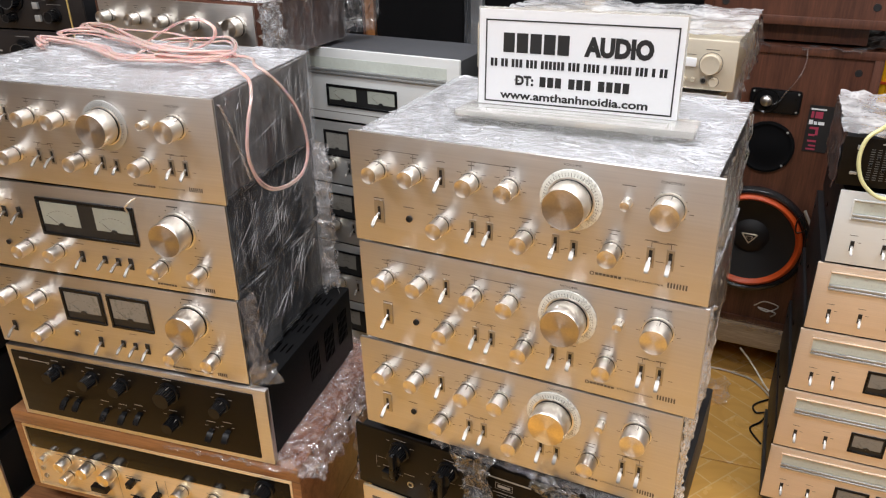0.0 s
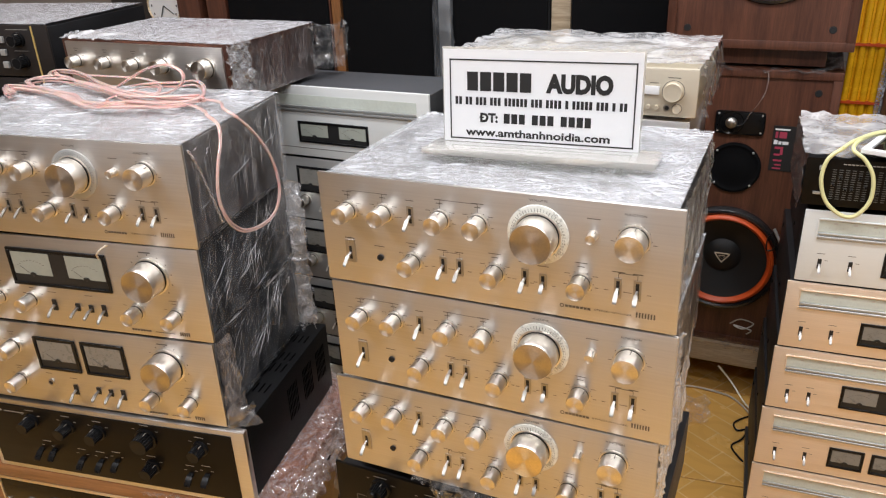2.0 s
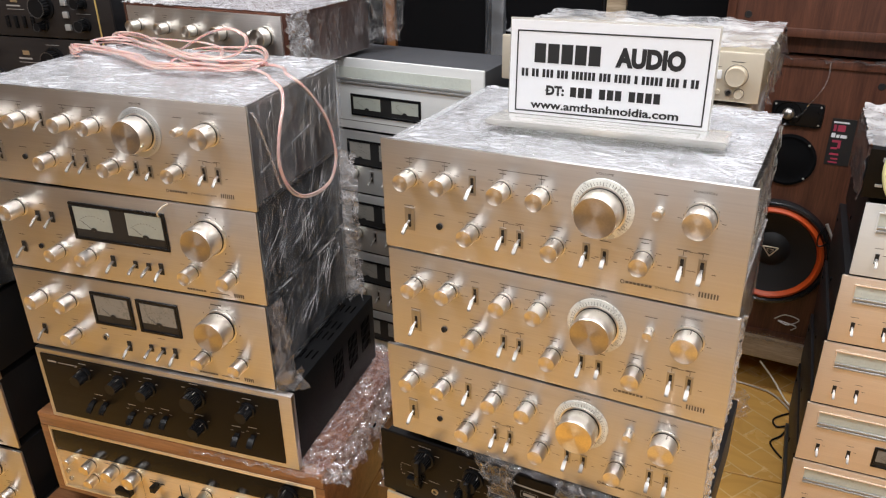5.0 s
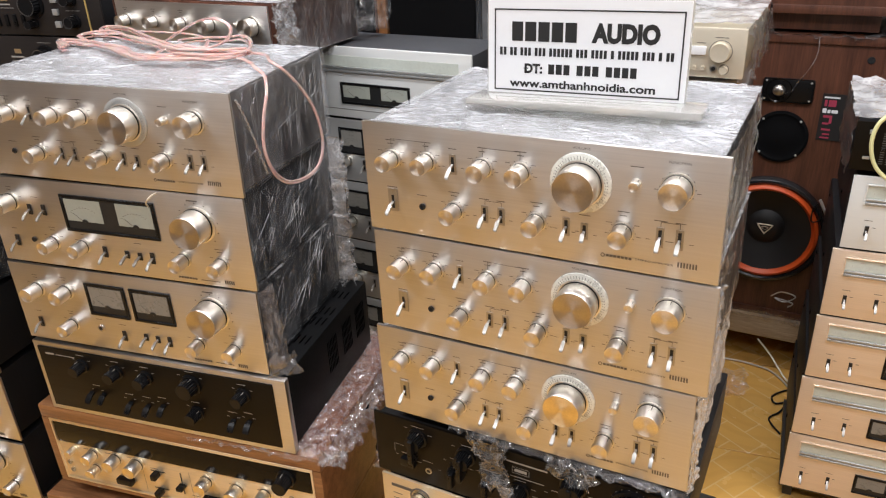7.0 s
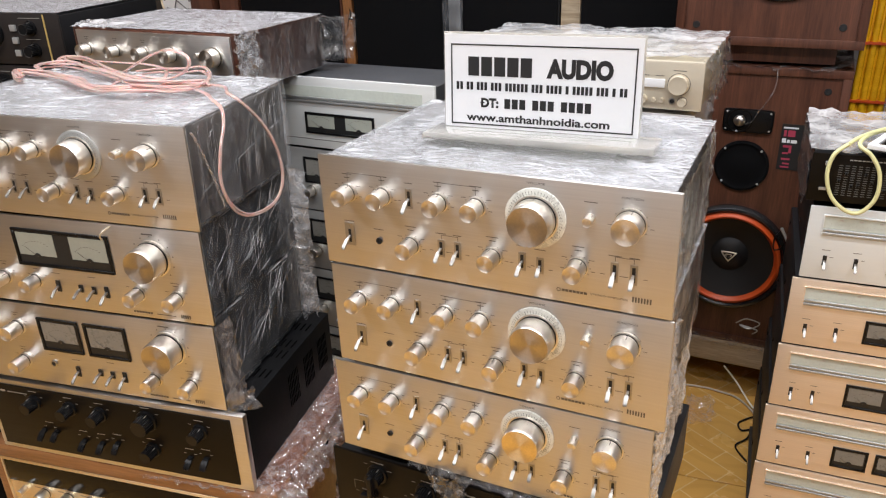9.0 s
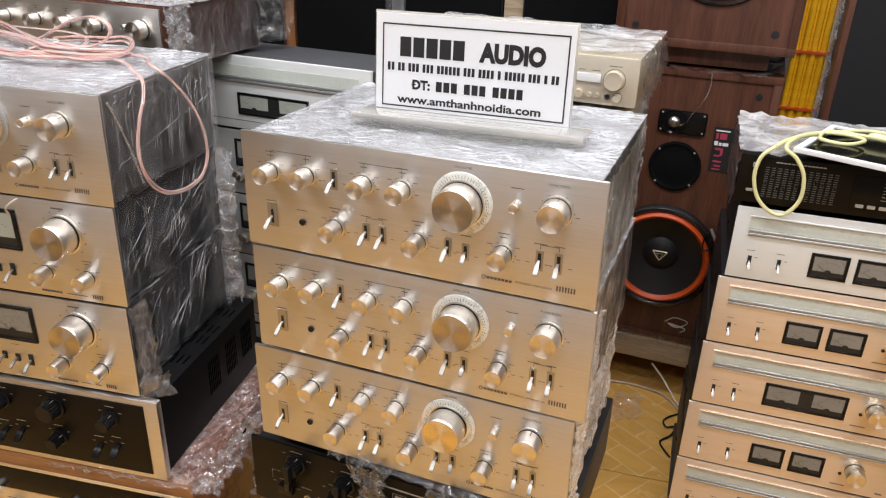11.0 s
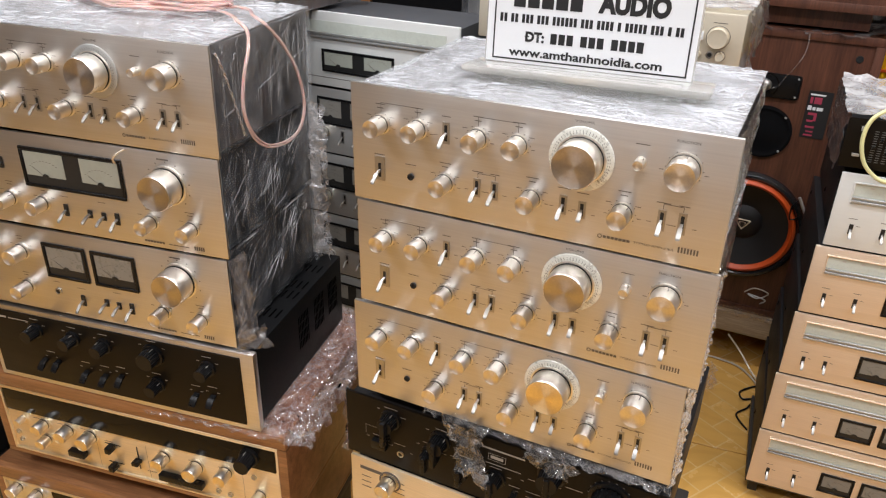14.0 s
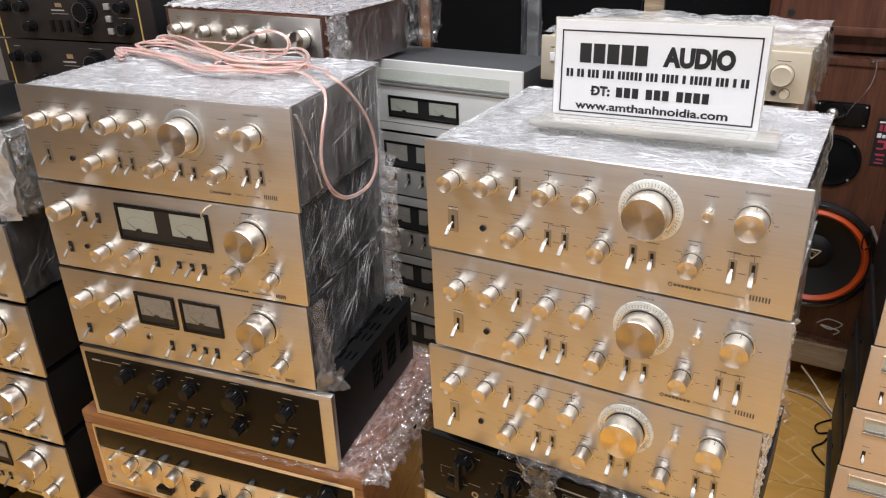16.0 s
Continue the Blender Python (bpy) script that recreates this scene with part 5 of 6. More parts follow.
sp = big_speaker(pose(-0.163, 2.08, 0.158), 0.412, 0.768, 0.33, "walnut loudspeaker with an orange-rimmed woofer", (0.194, 0.259, 0.128))
dr = driver(sp, 0.194, 0.006, 0.259, 0.138, True, 0.016)
bm = tube([(0.018 * math.cos(radians(g)), -0.0035, 0.003 + 0.015 * math.sin(radians(g))) for g in (20, 35, 145, 160, 265, 275)], 0.0019, 6, 6, None, True)
tube([(0.009 * math.cos(radians(g)), -0.0035, 0.002 + 0.0055 * math.sin(radians(g))) for g in (30, 150, 270)], 0.0013, 6, 6, bm, True)
part("cap_emblem", bm, IVORY, dr, "small pale emblem")
md = part("driver_frame", lathe([(0.066, 0), (0.066, 0.006), (0.060, 0.008), (0.057, 0.006), (0.05, 0.004), (0.03, 0.010), (0, 0.012)], 48), CLOTH, sp, "round midrange under black mesh")
md.location = (0.195, 0.006, 0.515)
for a in (45, 135, 225, 315):
    sc = part("screw", lathe([(0.003, 0.008), (0.002, 0.0095), (0, 0.0095)], 10), GREYISH, md)
    sc.location = (0.0615 * math.cos(radians(a)), 0, 0.0615 * math.sin(radians(a)))
hp = part("tweeter_plate", box(0.138, 0.256, -0.003, 0.006, 0.604, 0.662, 0.008), BLACK_PLASTIC, sp, "black tweeter plate")
part("tweeter_horn", lathe([(0.030, 0.001), (0.020, -0.004), (0.014, 0.0)], 32, (0.177, -0.003, 0.633)), BLACK_GLOSS, hp)
part("tweeter_dome", lathe([(0.0145, 0.001), (0.013, 0.007), (0.008, 0.011), (0, 0.0125)], 24, (0.177, -0.003, 0.633)), CHROME, hp, "silver dome")
for x, z in ((0.146, 0.611), (0.248, 0.611), (0.146, 0.655), (0.248, 0.655)):
    part("screw", lathe([(0.0028, 0), (0.0022, 0.0014), (0, 0.0014)], 10, (x, -0.002, z)), GREYISH, hp)
lab = part("sticker", box(0.277, 0.331, 0.004, 0.006, 0.516, 0.632), INK, sp, "black sticker with red and white print")
part("sticker_print", bars([(0.281, 0.315, 0.621, 0.625), (0.281, 0.290, 0.585, 0.596), (0.292, 0.299, 0.585, 0.593), (0.301, 0.315, 0.585, 0.593)], 0.004), PAPER, lab)
part("sticker_print", bars([(0.283, 0.289, 0.601, 0.617), (0.292, 0.309, 0.601, 0.617), (0.285, 0.305, 0.573, 0.579), (0.299, 0.305, 0.559, 0.573), (0.285, 0.299, 0.556, 0.561), (0.285, 0.305, 0.541, 0.546), (0.289, 0.305, 0.530, 0.534), (0.285, 0.305, 0.521, 0.525)], 0.004), RED_PRINT, lab)
for x, z in ((0.364, 0.716), (0.04, 0.716), (0.364, 0.05), (0.04, 0.05)):
    jk = part("grille_socket", lathe([(0.0085, 0.0), (0.0085, 0.0015), (0.0065, 0.0018), (0.0060, 0.0008), (0, 0.0008)], 18), INK, sp)
    jk.location = (x, 0.006, z)
# twist of film hanging over the baffle
tw = bmesh.new()
tube([(0.248, -0.004, 0.762), (0.250, -0.010, 0.740), (0.246, -0.013, 0.712), (0.232, -0.011, 0.682), (0.216, -0.008, 0.655), (0.206, -0.007, 0.634), (0.192, -0.007, 0.626)], 0.0034, 8, 6, tw, flat=0.5)
part("film_twist", tw, LOOSE, sp)
part("film_cover", sheet((-0.004, -0.006, 0.764), (0.408, -0.006, 0.764), (-0.004, 0.33, 0.772), (0.408, 0.33, 0.772), 40, 20, 0.008, 16, 2.0, 0.012), LOOSE, sp)
pl = thing("wooden_plinth", pose(-0.163, 2.07, 0.0), "pale wooden plank bearing the loudspeaker", "plank")
part("plank", box(-0.02, 0.44, 0.0, 0.34, 0.092, 0.1565, 0.003), PALE_WOOD, pl)
for a in (0.02, 0.36):
    part("batten", box(a, a + 0.05, 0.09, 0.33, 0.0, 0.092, 0.002), SHELF_DARK, pl)
part("plinth_back", box(-0.02, 0.44, 0.30, 0.32, 0.0, 0.092), SHELF_DARK, pl)
part("film_edge", sheet((-0.02, -0.004, 0.150), (0.44, -0.004, 0.150), (-0.02, -0.006, 0.178), (0.44, -0.006, 0.178), 40, 4, 0.010, 20, 3.0, 0.006), LOOSE, pl)
base = tagged(part("speaker_riser", box(-0.16, 0.205, 2.10, 2.38, 0.934, 0.9755, 0.002), WALNUT), "dark walnut riser between two loudspeakers", "riser")
s2 = big_speaker(pose(-0.160, 2.06, 0.977), 0.418, 0.70, 0.34, "walnut loudspeaker on top of another one", (0.228, 0.238, 0.121))
driver(s2, 0.228, 0.006, 0.238, 0.128, True)
for x, z in ((0.048, 0.045), (0.368, 0.048)):
    jk = part("grille_socket", lathe([(0.0085, 0.0), (0.0085, 0.0015), (0.0065, 0.0018), (0.0060, 0.0008), (0, 0.0008)], 18), INK, s2)
    jk.location = (x, 0.006, z)


def tower(x0, x1, y, h, side, label, rim=0.0):
    """Tall loudspeaker with a black cloth front."""
    r = thing("tower_speaker", pose(x0, y, 0), label, "loudspeaker", "dark tower speakers along the back wall")
    w, t = x1 - x0, 0.02
    part("cabinet_shell", box(-rim, w + rim, 0.012 if not rim else -0.004, 0.36, 0, h, 0.002), side, r)
    part("grille_frame", box(0.004, w - 0.004, -0.006 if rim else 0.0, 0.012, 0.03, h - 0.02, 0.004), CLOTH_LIT if rim else CLOTH, r, "black grille cloth")
    part("grille_seam", box(0.0042, w - 0.0042, -0.0075 if rim else -0.001, 0.001, h * 0.38, h * 0.384), BLACK_PLASTIC, r)
    return r


for x0, x1, y, h, side, lb in ((-1.70, -1.285, 2.30, 1.75, WALNUT, "tall black-fronted speaker beside an orange wooden post"),
                               (-1.235, -0.90, 2.30, 1.75, BLACK_PAINT, "tall black-fronted speaker against the back wall"),
                               (-0.845, -0.535, 2.30, 1.75, BLACK_PAINT, "tall black-fronted speaker wrapped in film"),
                               (-0.465, -0.15, 2.28, 1.75, BLACK_PAINT, "tall black-fronted speaker next to a walnut one"),
                               (0.357, 0.92, 2.10, 1.9, WALNUT, "large black-fronted speaker behind the tuners")):
    tower(x0, x1, y, h, side, lb, 0.009 if h > 1.8 else 0.0)
for x0, x1, mat, lb in ((-1.280, -1.245, TEAK, "orange wooden post between speakers"), (-0.530, -0.472, PALE_WOOD, "pale wooden post between speakers"),
                        (-0.893, -0.852, GREYISH, "grey metal post between speakers"), (-1.80, -1.715, WALNUT, "brown wooden post by the clock"), (-1.935, -1.835, WALNUT, "brown varnished wooden post")):
    tagged(part("wooden_post", box(x0, x1, 2.31, 2.36, 0, 1.75, 0.003), mat), lb, "post")
part_f = sheet((-0.905, 2.295, 0.6), (-0.835, 2.295, 0.6), (-0.905, 2.295, 1.75), (-0.835, 2.295, 1.75), 10, 60, 0.006, 14, 1.0, 0.004)
tagged(part("film_strip", part_f, WRAP), "crumpled clear film round a speaker's edge", "plastic film")
# amber rods wrapped in film
am = thing("rod_bundle", pose(0.250, 2.20, 0.0), "bundle of amber lacquered rods wrapped in film", "rods")
rnd = random.Random(11)
for i in range(8):
    part("rod", lathe([(0.0, 0), (0.0078, 0), (0.0078, 1.8), (0, 1.8)], 12), AMBER, am).matrix_local = pose(0.012 + i * 0.0104, 0.01 * (i % 2), 0, -90, 0, rnd.uniform(-1, 1))
part("film_side", sheet((0.080, -0.014, 0.0), (0.096, -0.010, 0.0), (0.080, -0.014, 1.8), (0.096, -0.010, 1.8), 6, 110, 0.004, 22, 5.0, 0.004), LOOSE_PALE, am)
for z in (0.83, 0.97):
    part("band", box(-0.004, 0.09, -0.012, 0.02, z, z + 0.006), SURROUND, am)

# clock on the back wall
ck = thing("wall_clock", pose(-2.085, 2.42, 0.995), "round wall clock with a white dial", "clock")
part("clock_case", lathe([(0.080, 0), (0.082, 0.02), (0.077, 0.026), (0.073, 0.02)], 48), GOLDEN, ck)
dialp = part("clock_dial", lathe([(0.0735, 0.019), (0, 0.019)], 48), PAPER, ck)
bm = bmesh.new()
for i in range(12):
    a = radians(30 * i)
    px, pz = 0.061 * math.cos(a), 0.061 * math.sin(a)
    bars([(px - 0.003, px + 0.003, pz - 0.004, pz + 0.004)], -0.019, 0.0005, bm)
part("clock_numerals", bm, INK, ck)
part("clock_hand", tube([(0, -0.022, 0), (0.045, -0.022, -0.03)], 0.0016, 2, 6), INK, ck)
part("clock_hand", tube([(0, -0.023, 0), (-0.02, -0.023, -0.045)], 0.0018, 2, 6), INK, ck)
tagged(part("back_panel", box(-2.4, -1.95 + 0.2, 2.445, 2.47, 0, 1.9, 0.003), SHELF_DARK), "dark board behind the clock", "board")


# ---- floor tiles ----
tile_parent = bpy.data.objects["floor"]
tb = box(-0.1985, 0.1985, -0.1985, 0.1985, -0.010, 0.0, 0.0015, None, 1)
first = part("tile", tb, TILE, tile_parent)
first.matrix_local = pose(0.09, 1.87, 0, 0, 0, 7)
for i in range(-8, 8):
    for j in range(-11, 3):
        if i == 0 and j == 0:
            continue
        v = pose(0.09, 1.87, 0, 0, 0, 7) @ Vector((0.4 * i, 0.4 * j, 0))
        if X0 + 0.2 < v.x < X1 - 0.2 and Y0 + 0.2 < v.y < Y1 - 0.22:
            t = new("tile", first.data)
            t.parent = tile_parent
            t.matrix_local = pose(v.x, v.y, 0, 0, 0, 7 + 90 * ((i * 3 + j * 7) % 4))


# ---- the acrylic sign ----
sg = thing("table_sign", pose(-0.2455, 0.918, 1.0490, -4, -0.65, 2.5), "clear acrylic sign holder with a printed white card", "sign")
part("sign_base", box(-0.012, 0.266, -0.046, 0.016, 0.0, 0.0088, 0.0035), ACRYLIC, sg, "thick clear acrylic foot")
card = part("card", box(0.002, 0.240, -0.0006, 0.0006, 0.0092, 0.1205), PAPER, sg, "white printed card")
part("cover_sheet", box(0.0, 0.242, 0.0012, 0.0034, 0.0088, 0.123, 0.0008), ACRYLIC, sg)
bd = bars([(0.010, 0.234, 0.1075, 0.1092), (0.010, 0.234, 0.0125, 0.0142), (0.010, 0.0117, 0.0142, 0.1075), (0.2323, 0.234, 0.0142, 0.1075)], -0.0006)
part("card_border", bd, INK, card)


def glyph_bars(x0, x1, z0, z1, groups, gap=0.32):
    """Plain upright bars of the size of a line of print; groups: letters in each word."""
    cells = sum(groups) + 0.7 * (len(groups) - 1)
    step, x = (x1 - x0) / cells, x0
    bm = bmesh.new()
    for g in groups:
        for _ in range(g):
            bars([(x, x + step * (1 - gap), z0, z1)], -0.0006, 0.0003, bm)
            x += step
        x += 0.7 * step
    return bm


part("card_print", glyph_bars(0.0325, 0.1150, 0.0720, 0.0945, (5,), 0.16), INK, card, "heavy black bars")
lettering("AUDIO", 0.078, 0.0230, 0.1300, -0.0006, 0.0720, card, INK, bold=0.06)
part("card_print", glyph_bars(0.0170, 0.2260, 0.0550, 0.0645, (2, 2, 3, 3, 6, 3, 4, 1, 5, 3, 1, 2), 0.28), INK, card, "row of small black bars")
lettering("DT:", 0.0225, 0.0118, 0.0490, -0.0006, 0.0340, card, INK, bold=0.05)
part("card_print", bars([(0.0478, 0.0535, 0.0393, 0.0406)], -0.0006), INK, card)
part("card_print", glyph_bars(0.0790, 0.1865, 0.0340, 0.0458, (3, 3, 4), 0.22), INK, card, "row of black bars")
lettering("www.amthanhnoidia.com", 0.177, 0.0098, 0.0300, -0.0006, 0.0172, card, INK, bold=0.028)


# ---- coiled pink speaker cable ----
pc = thing("speaker_cable", pose(0, 0, 0), "coiled pink clear twin speaker cable hanging over the edge", "cable")
ZC = 1.0705
rnd = random.Random(3)


def top_loop(points, lift=0.004):
    return [(x, y, ZC + lift * abs(math.sin(1.7 * k + x * 9)) + 0.001) for k, (x, y) in enumerate(points)]


coils = [
    [(-0.976, 0.877), (-1.013, 0.897), (-1.034, 0.923), (-0.972, 0.921), (-0.917, 0.911), (-0.860, 0.889), (-0.806, 0.868), (-0.762, 0.869), (-0.729, 0.880), (-0.690, 0.899)],
    [(-0.982, 0.930), (-1.020, 0.945), (-1.032, 0.979), (-0.987, 0.987), (-0.907, 0.962), (-0.836, 0.941), (-0.766, 0.917), (-0.710, 0.921), (-0.645, 0.935)],
    [(-1.010, 1.000), (-1.040, 1.003), (-1.064, 1.043), (-1.004, 1.035), (-0.888, 0.975), (-0.792, 0.928), (-0.727, 0.915), (-0.672, 0.934), (-0.638, 0.935)],
    [(-1.010, 1.008), (-1.060, 1.035), (-1.068, 1.055), (-0.984, 1.033), (-0.911, 1.031), (-0.857, 1.035), (-0.812, 1.023), (-0.769, 0.985), (-0.753, 0.955), (-0.801, 0.953), (-0.804, 0.918), (-0.788, 0.894)],
    [(-0.801, 0.953), (-0.792, 0.984), (-0.752, 1.005), (-0.723, 1.014), (-0.677, 0.980), (-0.647, 0.926), (-0.663, 0.884), (-0.731, 0.881)],
]
# each bundle doubles back, a little apart
coils += [
    [(-0.980, 0.884), (-1.008, 0.905), (-1.006, 0.917), (-0.963, 0.914), (-0.905, 0.900), (-0.836, 0.874), (-0.783, 0.861), (-0.731, 0.867), (-0.680, 0.884), (-0.653, 0.912)],
]
for k in (0, 1, 2, 0, 1, 4):
    coils.append([(x + rnd.uniform(-0.007, 0.007), y + rnd.uniform(-0.006, 0.006)) for x, y in coils[k]])
for k, pts in enumerate(coils):
    for side in (0.0, 0.0030):
        p3 = [(x + side * 0.4, y + side, z + 0.0009 * k) for x, y, z in top_loop(pts, 0.003)]
        part("cable_strand", tube(p3, 0.0015, 10, 8), PINK_CABLE, pc)
# arch standing up over the coil
for side in (0.0, 0.0034):
    arch = [(-0.870, 0.955, ZC + 0.004), (-0.833, 0.958, ZC + 0.010), (-0.802, 0.960, ZC + 0.025), (-0.763, 0.962, ZC + 0.042), (-0.725, 0.962, ZC + 0.049), (-0.696, 0.960, ZC + 0.041), (-0.694, 0.957, ZC + 0.026),
            (-0.714, 0.950, ZC + 0.012), (-0.755, 0.940, ZC + 0.005), (-0.80, 0.93, ZC + 0.004)]
    part("cable_strand", tube([(x, y + side, z) for x, y, z in arch], 0.0018, 8, 8), PINK_CABLE, pc)
# loop hanging down the side
ca, sa = math.cos(radians(LY)), math.sin(radians(LY))


def beside(d, z, off):
    return (LA.x + off * ca - d * sa, LA.y + off * sa + d * ca, z)


for side in (0.0, 0.0030):
    lp = [(-0.72, 0.925 + side, ZC + 0.005), (-0.66, 0.942 + side, ZC + 0.006), (-0.615, 0.940 + side, ZC + 0.005), beside(0.136 + side, 1.0755, -0.012), beside(0.132 + side, 1.066, 0.008), beside(0.152 + side, 1.045, 0.014), beside(0.174 + side, 1.021, 0.016),
          beside(0.192 + side, 0.994, 0.018), beside(0.203 + side, 0.963, 0.020), beside(0.202 + side, 0.932 - side, 0.022), beside(0.180, 0.909 - side, 0.024), beside(0.142, 0.903 - side, 0.024), beside(0.095, 0.911 - side, 0.022),
          beside(0.065 - side, 0.931 - side, 0.020), beside(0.048 - side, 0.958, 0.018), beside(0.046 - side, 0.986, 0.016), beside(0.060 - side, 1.020, 0.014), beside(0.080 - side, 1.046, 0.011), beside(0.092 - side, 1.066, 0.004),
          beside(0.100 - side, 1.0765, -0.015), (-0.60, 0.893 - side, ZC + 0.005), (-0.645, 0.915 - side, ZC + 0.005), (-0.71, 0.918 - side, ZC + 0.004)]
    part("cable_strand", tube(lp, 0.0016, 9, 8), PINK_CABLE, pc)


# ---- yellow cable and framed print on the equalizer ----
yc = thing("yellow_cable", pose(RA.x - 0.015 * rc, RA.y, 0.7965, 0, 0, RY), "pale yellow cable looped over the equalizer", "cable")
ring_pts = [(0.053, -0.004, 0.112), (0.032, -0.010, 0.092), (0.027, -0.012, 0.055), (0.040, -0.012, 0.016), (0.067, -0.012, -0.008), (0.091, -0.012, -0.008), (0.110, -0.012, 0.022), (0.108, -0.012, 0.065),
            (0.091, -0.010, 0.095), (0.071, -0.004, 0.110), (0.080, 0.030, 0.116), (0.110, 0.080, 0.116), (0.165, 0.125, 0.117), (0.230, 0.160, 0.117), (0.270, 0.140, 0.117), (0.300, 0.10, 0.117)]
part("cable_strand", tube(ring_pts, 0.0036, 9, 10), YELLOW_CABLE, yc)
part("cable_strand", tube([(0.053, -0.004, 0.112), (0.075, 0.030, 0.118), (0.120, 0.085, 0.120), (0.170, 0.100, 0.121), (0.205, 0.072, 0.121), (0.170, 0.030, 0.121), (0.130, 0.050, 0.121), (0.150, 0.110, 0.121), (0.200, 0.105, 0.121),
                           (0.245, 0.085, 0.121), (0.30, 0.08, 0.121)], 0.0036, 9, 10), YELLOW_CABLE, yc)
part("plug", tube([(0.215, 0.095, 0.123), (0.235, 0.087, 0.123), (0.250, 0.083, 0.123)], 0.0062, 4, 10), YELLOW_CABLE, yc, "moulded yellow plug")
fp = thing("framed_print", pose(0.268, 1.535, 0.9030, 0, 0, -19), "dark print in a white frame lying on film", "picture")
part("frame_rail", box(0.0, 0.165, -0.005, 0.007, 0.0, 0.008, 0.001), PAPER, fp)
part("frame_rail", box(0.0, 0.165, 0.203, 0.215, 0.0, 0.008, 0.001), PAPER, fp)
part("frame_rail", box(0.0, 0.012, 0.0072, 0.2028, 0.0, 0.008, 0.001), PAPER, fp)
part("frame_rail", box(0.153, 0.165, 0.0072, 0.2028, 0.0, 0.008, 0.001), PAPER, fp)
part("print_sheet", box(0.0122, 0.1528, 0.0074, 0.2026, 0.001, 0.004), BLACK_GLOSS, fp)


# ---- loose film and bubble wrap ----
def loose(name, piece, sheets, label, mat=LOOSE):
    """A thing of one or more creased sheets."""
    r = thing(name, pose(0, 0, 0), label, "plastic film", "loose plastic film")
    for args in sheets:
        part(piece, sheet(*args), mat, r)
    return r


def on_left(lx, fwd, z):
    """A place by the turned stack: lx along its front from the right edge, fwd behind the front."""
    return (LA.x + ca * lx - sa * fwd, LA.y + sa * lx + ca * fwd, z)


loose("bubble_wrap", "wrap_sheet", [
    (on_left(-0.10, 0.02, 0.4835), on_left(0.062, 0.004, 0.4835), on_left(-0.02, 0.36, 0.486), on_left(0.070, 0.36, 0.486), 40, 90, 0.0035, 45, 2.0, 0.008),
    (on_left(0.060, 0.004, 0.4855), on_left(0.094, 0.010, 0.462), on_left(0.068, 0.36, 0.486), on_left(0.090, 0.36, 0.470), 14, 90, 0.008, 34, 5.0, 0.014),
], "crumpled pinkish bubble wrap under the black amplifier", BUBBLE)
loose("film_edge", "film_sheet", [(on_left(-0.195, -0.006, 0.470), on_left(0.105, -0.010, 0.474), on_left(-0.195, 0.01, 0.4815), on_left(0.105, 0.01, 0.486), 70, 6, 0.005, 34, 3.0, 0.008)],
      "strip of clear film sticking out under the black amplifier")
loose("film_bunch", "film_sheet", [
    (on_left(-0.006 + 0.005 * k, 0.002, 0.628), on_left(0.008 + 0.006 * k, 0.03, 0.630), on_left(-0.010 + 0.002 * k, 0.008, 0.765), on_left(-0.004 + 0.002 * k, 0.04, 0.770), 10, 34, 0.003, 30, 3.0 * k, 0.004) for k in range(2)
] + [(on_left(-0.006, -0.002, 0.625), on_left(0.040, 0.02, 0.630), on_left(-0.004, 0.002, 0.655), on_left(0.024, 0.03, 0.658), 16, 12, 0.005, 34, 7.0, 0.006)],
      "bunched clear film at a case corner", WRAP_SIDE_PALE)
loose("film_flap", "film_sheet", [
    (on_left(-0.020, 0.295, z0), on_left(0.006, 0.308, z0), on_left(-0.022, 0.295, z1), on_left(0.004, 0.308, z1), 10, 30, 0.006, 24, z0 * 9, 0.010) for z0, z1 in ((0.765, 0.912), (0.625, 0.765))
], "crumpled film flaps behind the wrapped amplifiers", LOOSE_PALE)
for z0, z1, seed, out, mat in ((0.897, 1.036, 1.0, 0.0035, LOOSE), (0.754, 0.892, 4.0, 0.011, LOOSE_PALE), (0.604, 0.748, 8.0, 0.006, SILVERY)):
    loose("film_flap", "film_sheet", [
        ((0.0605, 0.812, z0), (0.0605, 1.09, z0), (0.0605, 0.812, z1), (0.0605, 1.09, z1), 60, 30, 0.0022, 24, seed, 0.004),
        ((0.0635, 0.807, z0), (0.0635 + out, 0.838, z0), (0.0635, 0.807, z1), (0.0625 + out, 0.838, z1), 10, 70, 0.0022, 55, seed + 2, 0.005),
    ], "crumpled clear film along the amplifiers' side", mat)
loose("film_flap", "film_sheet", [
    ((-0.26, 0.794, 0.609), (0.07, 0.794, 0.606), (-0.26, 0.806, 0.6135), (0.07, 0.806, 0.6135), 80, 5, 0.006, 38, 1.0, 0.006),
    ((-0.196, 0.786, 0.545), (-0.158, 0.784, 0.530), (-0.228, 0.794, 0.612), (-0.168, 0.792, 0.612), 14, 30, 0.008, 36, 5.0, 0.012),
    ((-0.165, 0.782, 0.522), (-0.145, 0.782, 0.550), (-0.185, 0.785, 0.548), (-0.165, 0.785, 0.560), 10, 10, 0.006, 36, 6.0, 0.010),
    ((-0.105, 0.786, 0.590), (-0.045, 0.786, 0.585), (-0.110, 0.794, 0.616), (-0.040, 0.794, 0.614), 20, 12, 0.010, 40, 9.0, 0.010),
], "torn clear film hanging over the black amplifier")
loose("film_flap", "film_sheet", [((-0.386, 0.80, 0.49), (-0.382, 0.98, 0.49), (-0.386, 0.80, 0.61), (-0.382, 0.98, 0.61), 26, 20, -0.012, 26, 2.0, 0.014)],
      "bubbled film on the black amplifier's side")
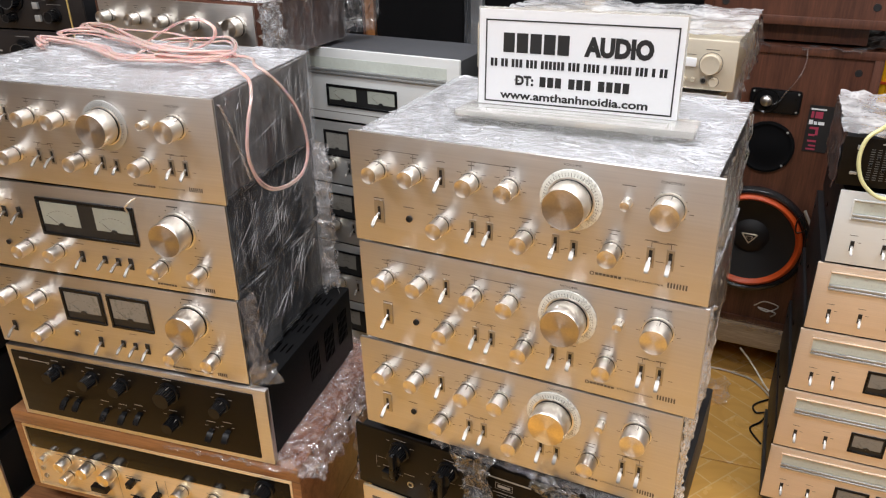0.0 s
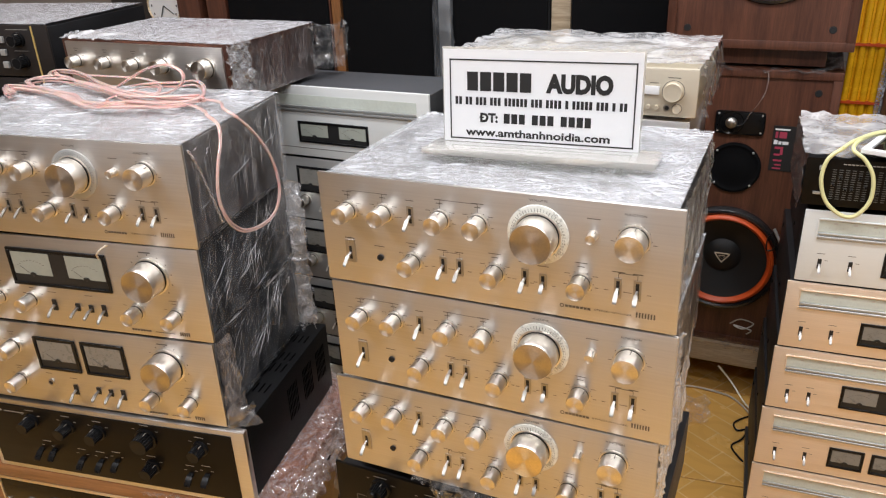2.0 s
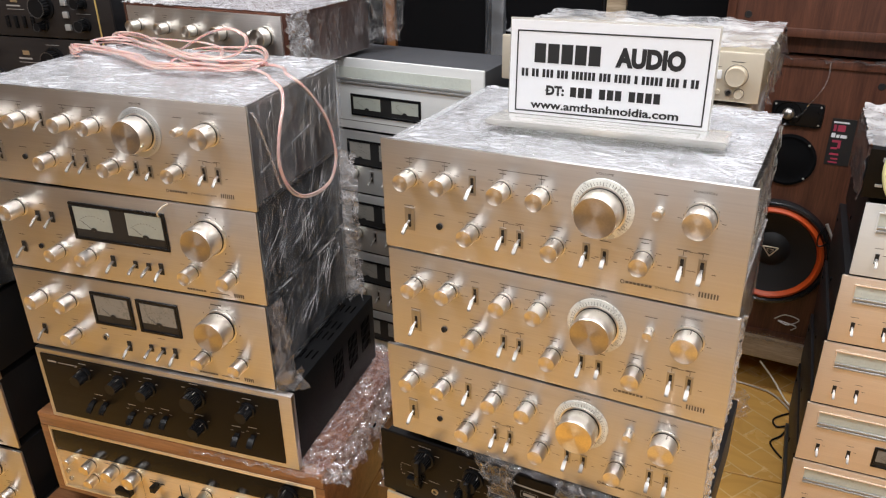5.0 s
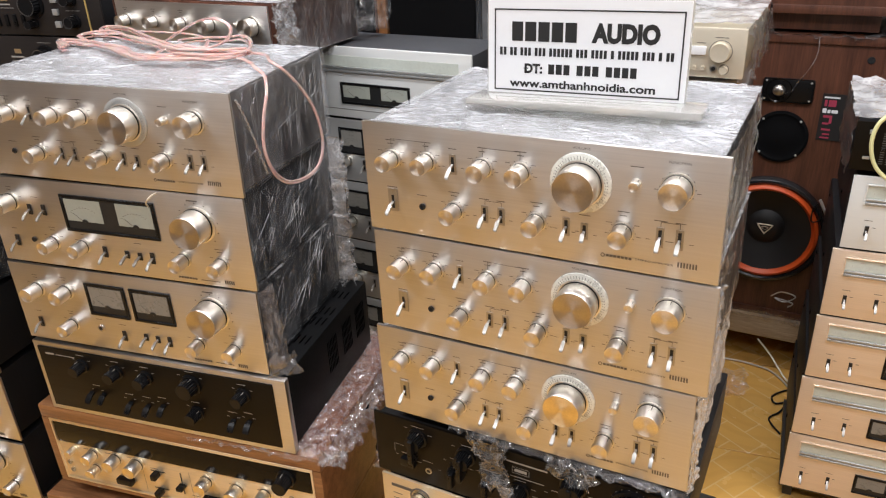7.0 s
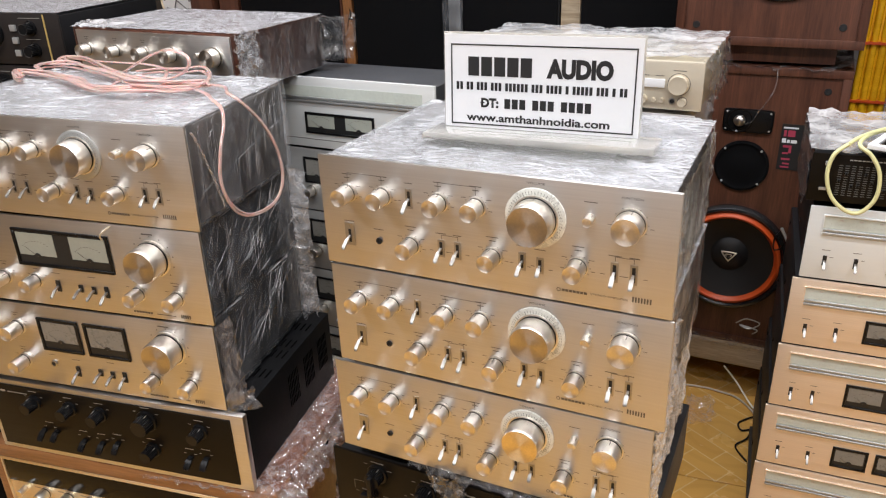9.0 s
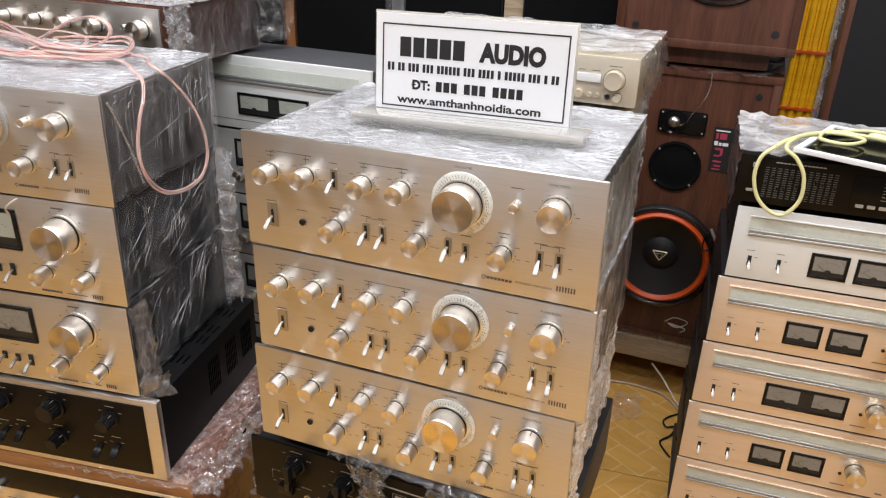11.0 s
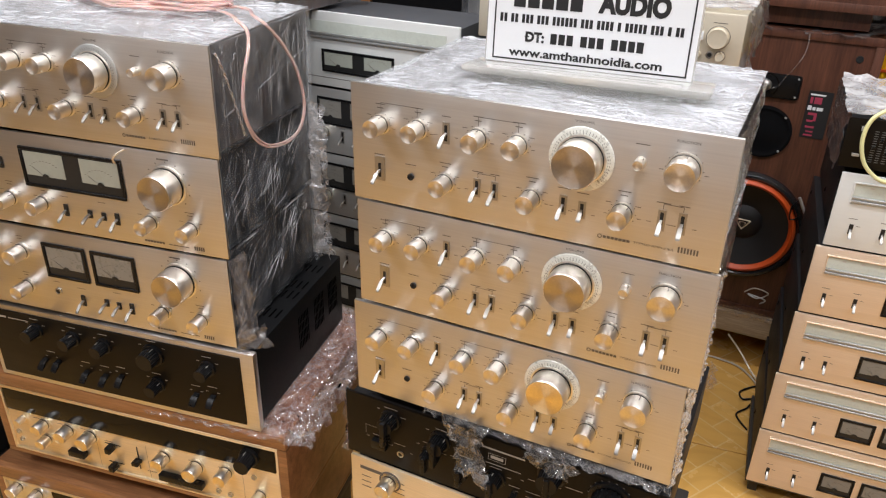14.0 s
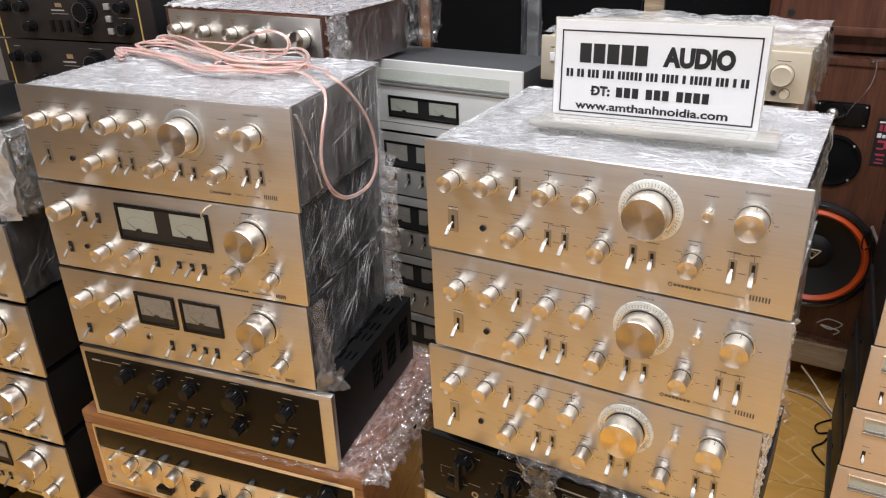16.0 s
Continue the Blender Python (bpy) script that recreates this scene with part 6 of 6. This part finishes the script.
loose("film_scrap", "film_sheet", [((-0.03, 1.86, 0.002), (0.06, 1.90, 0.002), (-0.02, 1.99, 0.006), (0.045, 2.00, 0.010), 24, 24, 0.010, 16, 2.0, 0.016)], "scrap of clear film on the floor")

# ---- cables on the floor and by the loudspeaker ----
bc = thing("black_cable", pose(0, 0, 0), "thin black cable looped on the floor", "cable")
part("cable_strand", tube([(0.19, 1.99, 0.004), (0.155, 1.965, 0.004), (0.125, 1.925, 0.004), (0.135, 1.895, 0.004), (0.16, 1.905, 0.005), (0.15, 1.86, 0.005), (0.128, 1.82, 0.004), (0.16, 1.77, 0.004)], 0.0024, 8, 8), BLACK_PLASTIC, bc)
wc = thing("white_cable", pose(0, 0, 0), "thin pale cable lying by the plank", "cable")
part("cable_strand", tube([(-0.10, 2.04, 0.004), (0.0, 2.058, 0.004), (0.06, 2.055, 0.004), (0.11, 2.04, 0.004), (0.16, 1.98, 0.004), (0.18, 1.90, 0.004)], 0.0028, 8, 8), IVORY, wc)
part("cable_strand", tube([(0.06, 2.062, 0.088), (0.10, 2.05, 0.05), (0.15, 2.01, 0.008), (0.19, 1.97, 0.004)], 0.0026, 8, 8), IVORY, wc)
sc2 = thing("speaker_lead", pose(0, 0, 0), "black lead tied at the woofer's rim", "cable")
part("cable_strand", tube([(0.150, 2.052, 0.522), (0.138, 2.050, 0.500), (0.140, 2.048, 0.470), (0.158, 2.048, 0.480), (0.152, 2.050, 0.515)], 0.002, 8, 8), BLACK_PLASTIC, sc2)
part("cable_strand", tube([(0.150, 2.052, 0.530), (0.172, 2.048, 0.490), (0.192, 2.045, 0.450), (0.207, 2.042, 0.410), (0.222, 2.03, 0.345)], 0.0036, 8, 8), GREYISH, sc2)
wt = thing("paper_tie", pose(0, 0, 0), "loose pale tie on the loudspeaker's front", "tie")
part("cable_strand", tube([(0.075, 2.073, 0.225), (0.10, 2.068, 0.245), (0.135, 2.072, 0.235), (0.11, 2.07, 0.215), (0.085, 2.072, 0.222), (0.13, 2.07, 0.215), (0.12, 2.072, 0.20)], 0.0018, 8, 6), GREYISH, wt)


# ---- units on the far left stack ----
wu = thing("stereo_amplifier", pose(-1.085 - 0.44, 0.70 - 0.07, 0.8425, 0, 0, LY), "grey unit wrapped in milky film", "amplifier")
cabinet(wu, 0.46, 0.148, 0.12, GREYISH, SILVER, 0.004)
part("film_cover", sheet((-0.002, -0.008, 0.0), (0.466, -0.008, 0.0), (-0.002, -0.006, 0.154), (0.466, -0.006, 0.154), 50, 18, 0.008, 20, 3.0, 0.008), MILKY, wu)
wrap_side(wu, 0.462, 0.152, 0.12, 3.0, 0.0, 0.0, 0.003, LOOSE, 0.012, 0.014)
ku = thing("stereo_amplifier", pose(-1.085 - 0.475, 0.70 - 0.08, 0.992, 0, 0, LY), "low black unit with silver switches", "amplifier")
cabinet(ku, 0.46, 0.06, 0.09, BLACK_PANEL, BLACK_PAINT, 0.004)
for x in (0.36, 0.40, 0.44):
    lever(ku, x, 0.034, 0.018)
    knob(ku, x - 0.02, 0.028, 0.008, 0.02, "black")


# ---- small leftovers ----
tf = thing("film_thread", left_stack(-0.461, 0.7735), "curl of torn film on a meter's corner", "plastic film")
part("film_curl", tube([(0.303, -0.004, 0.122), (0.306, -0.010, 0.130), (0.311, -0.012, 0.136), (0.316, -0.008, 0.141), (0.322, -0.004, 0.1445)], 0.0014, 6, 6), IVORY, tf)
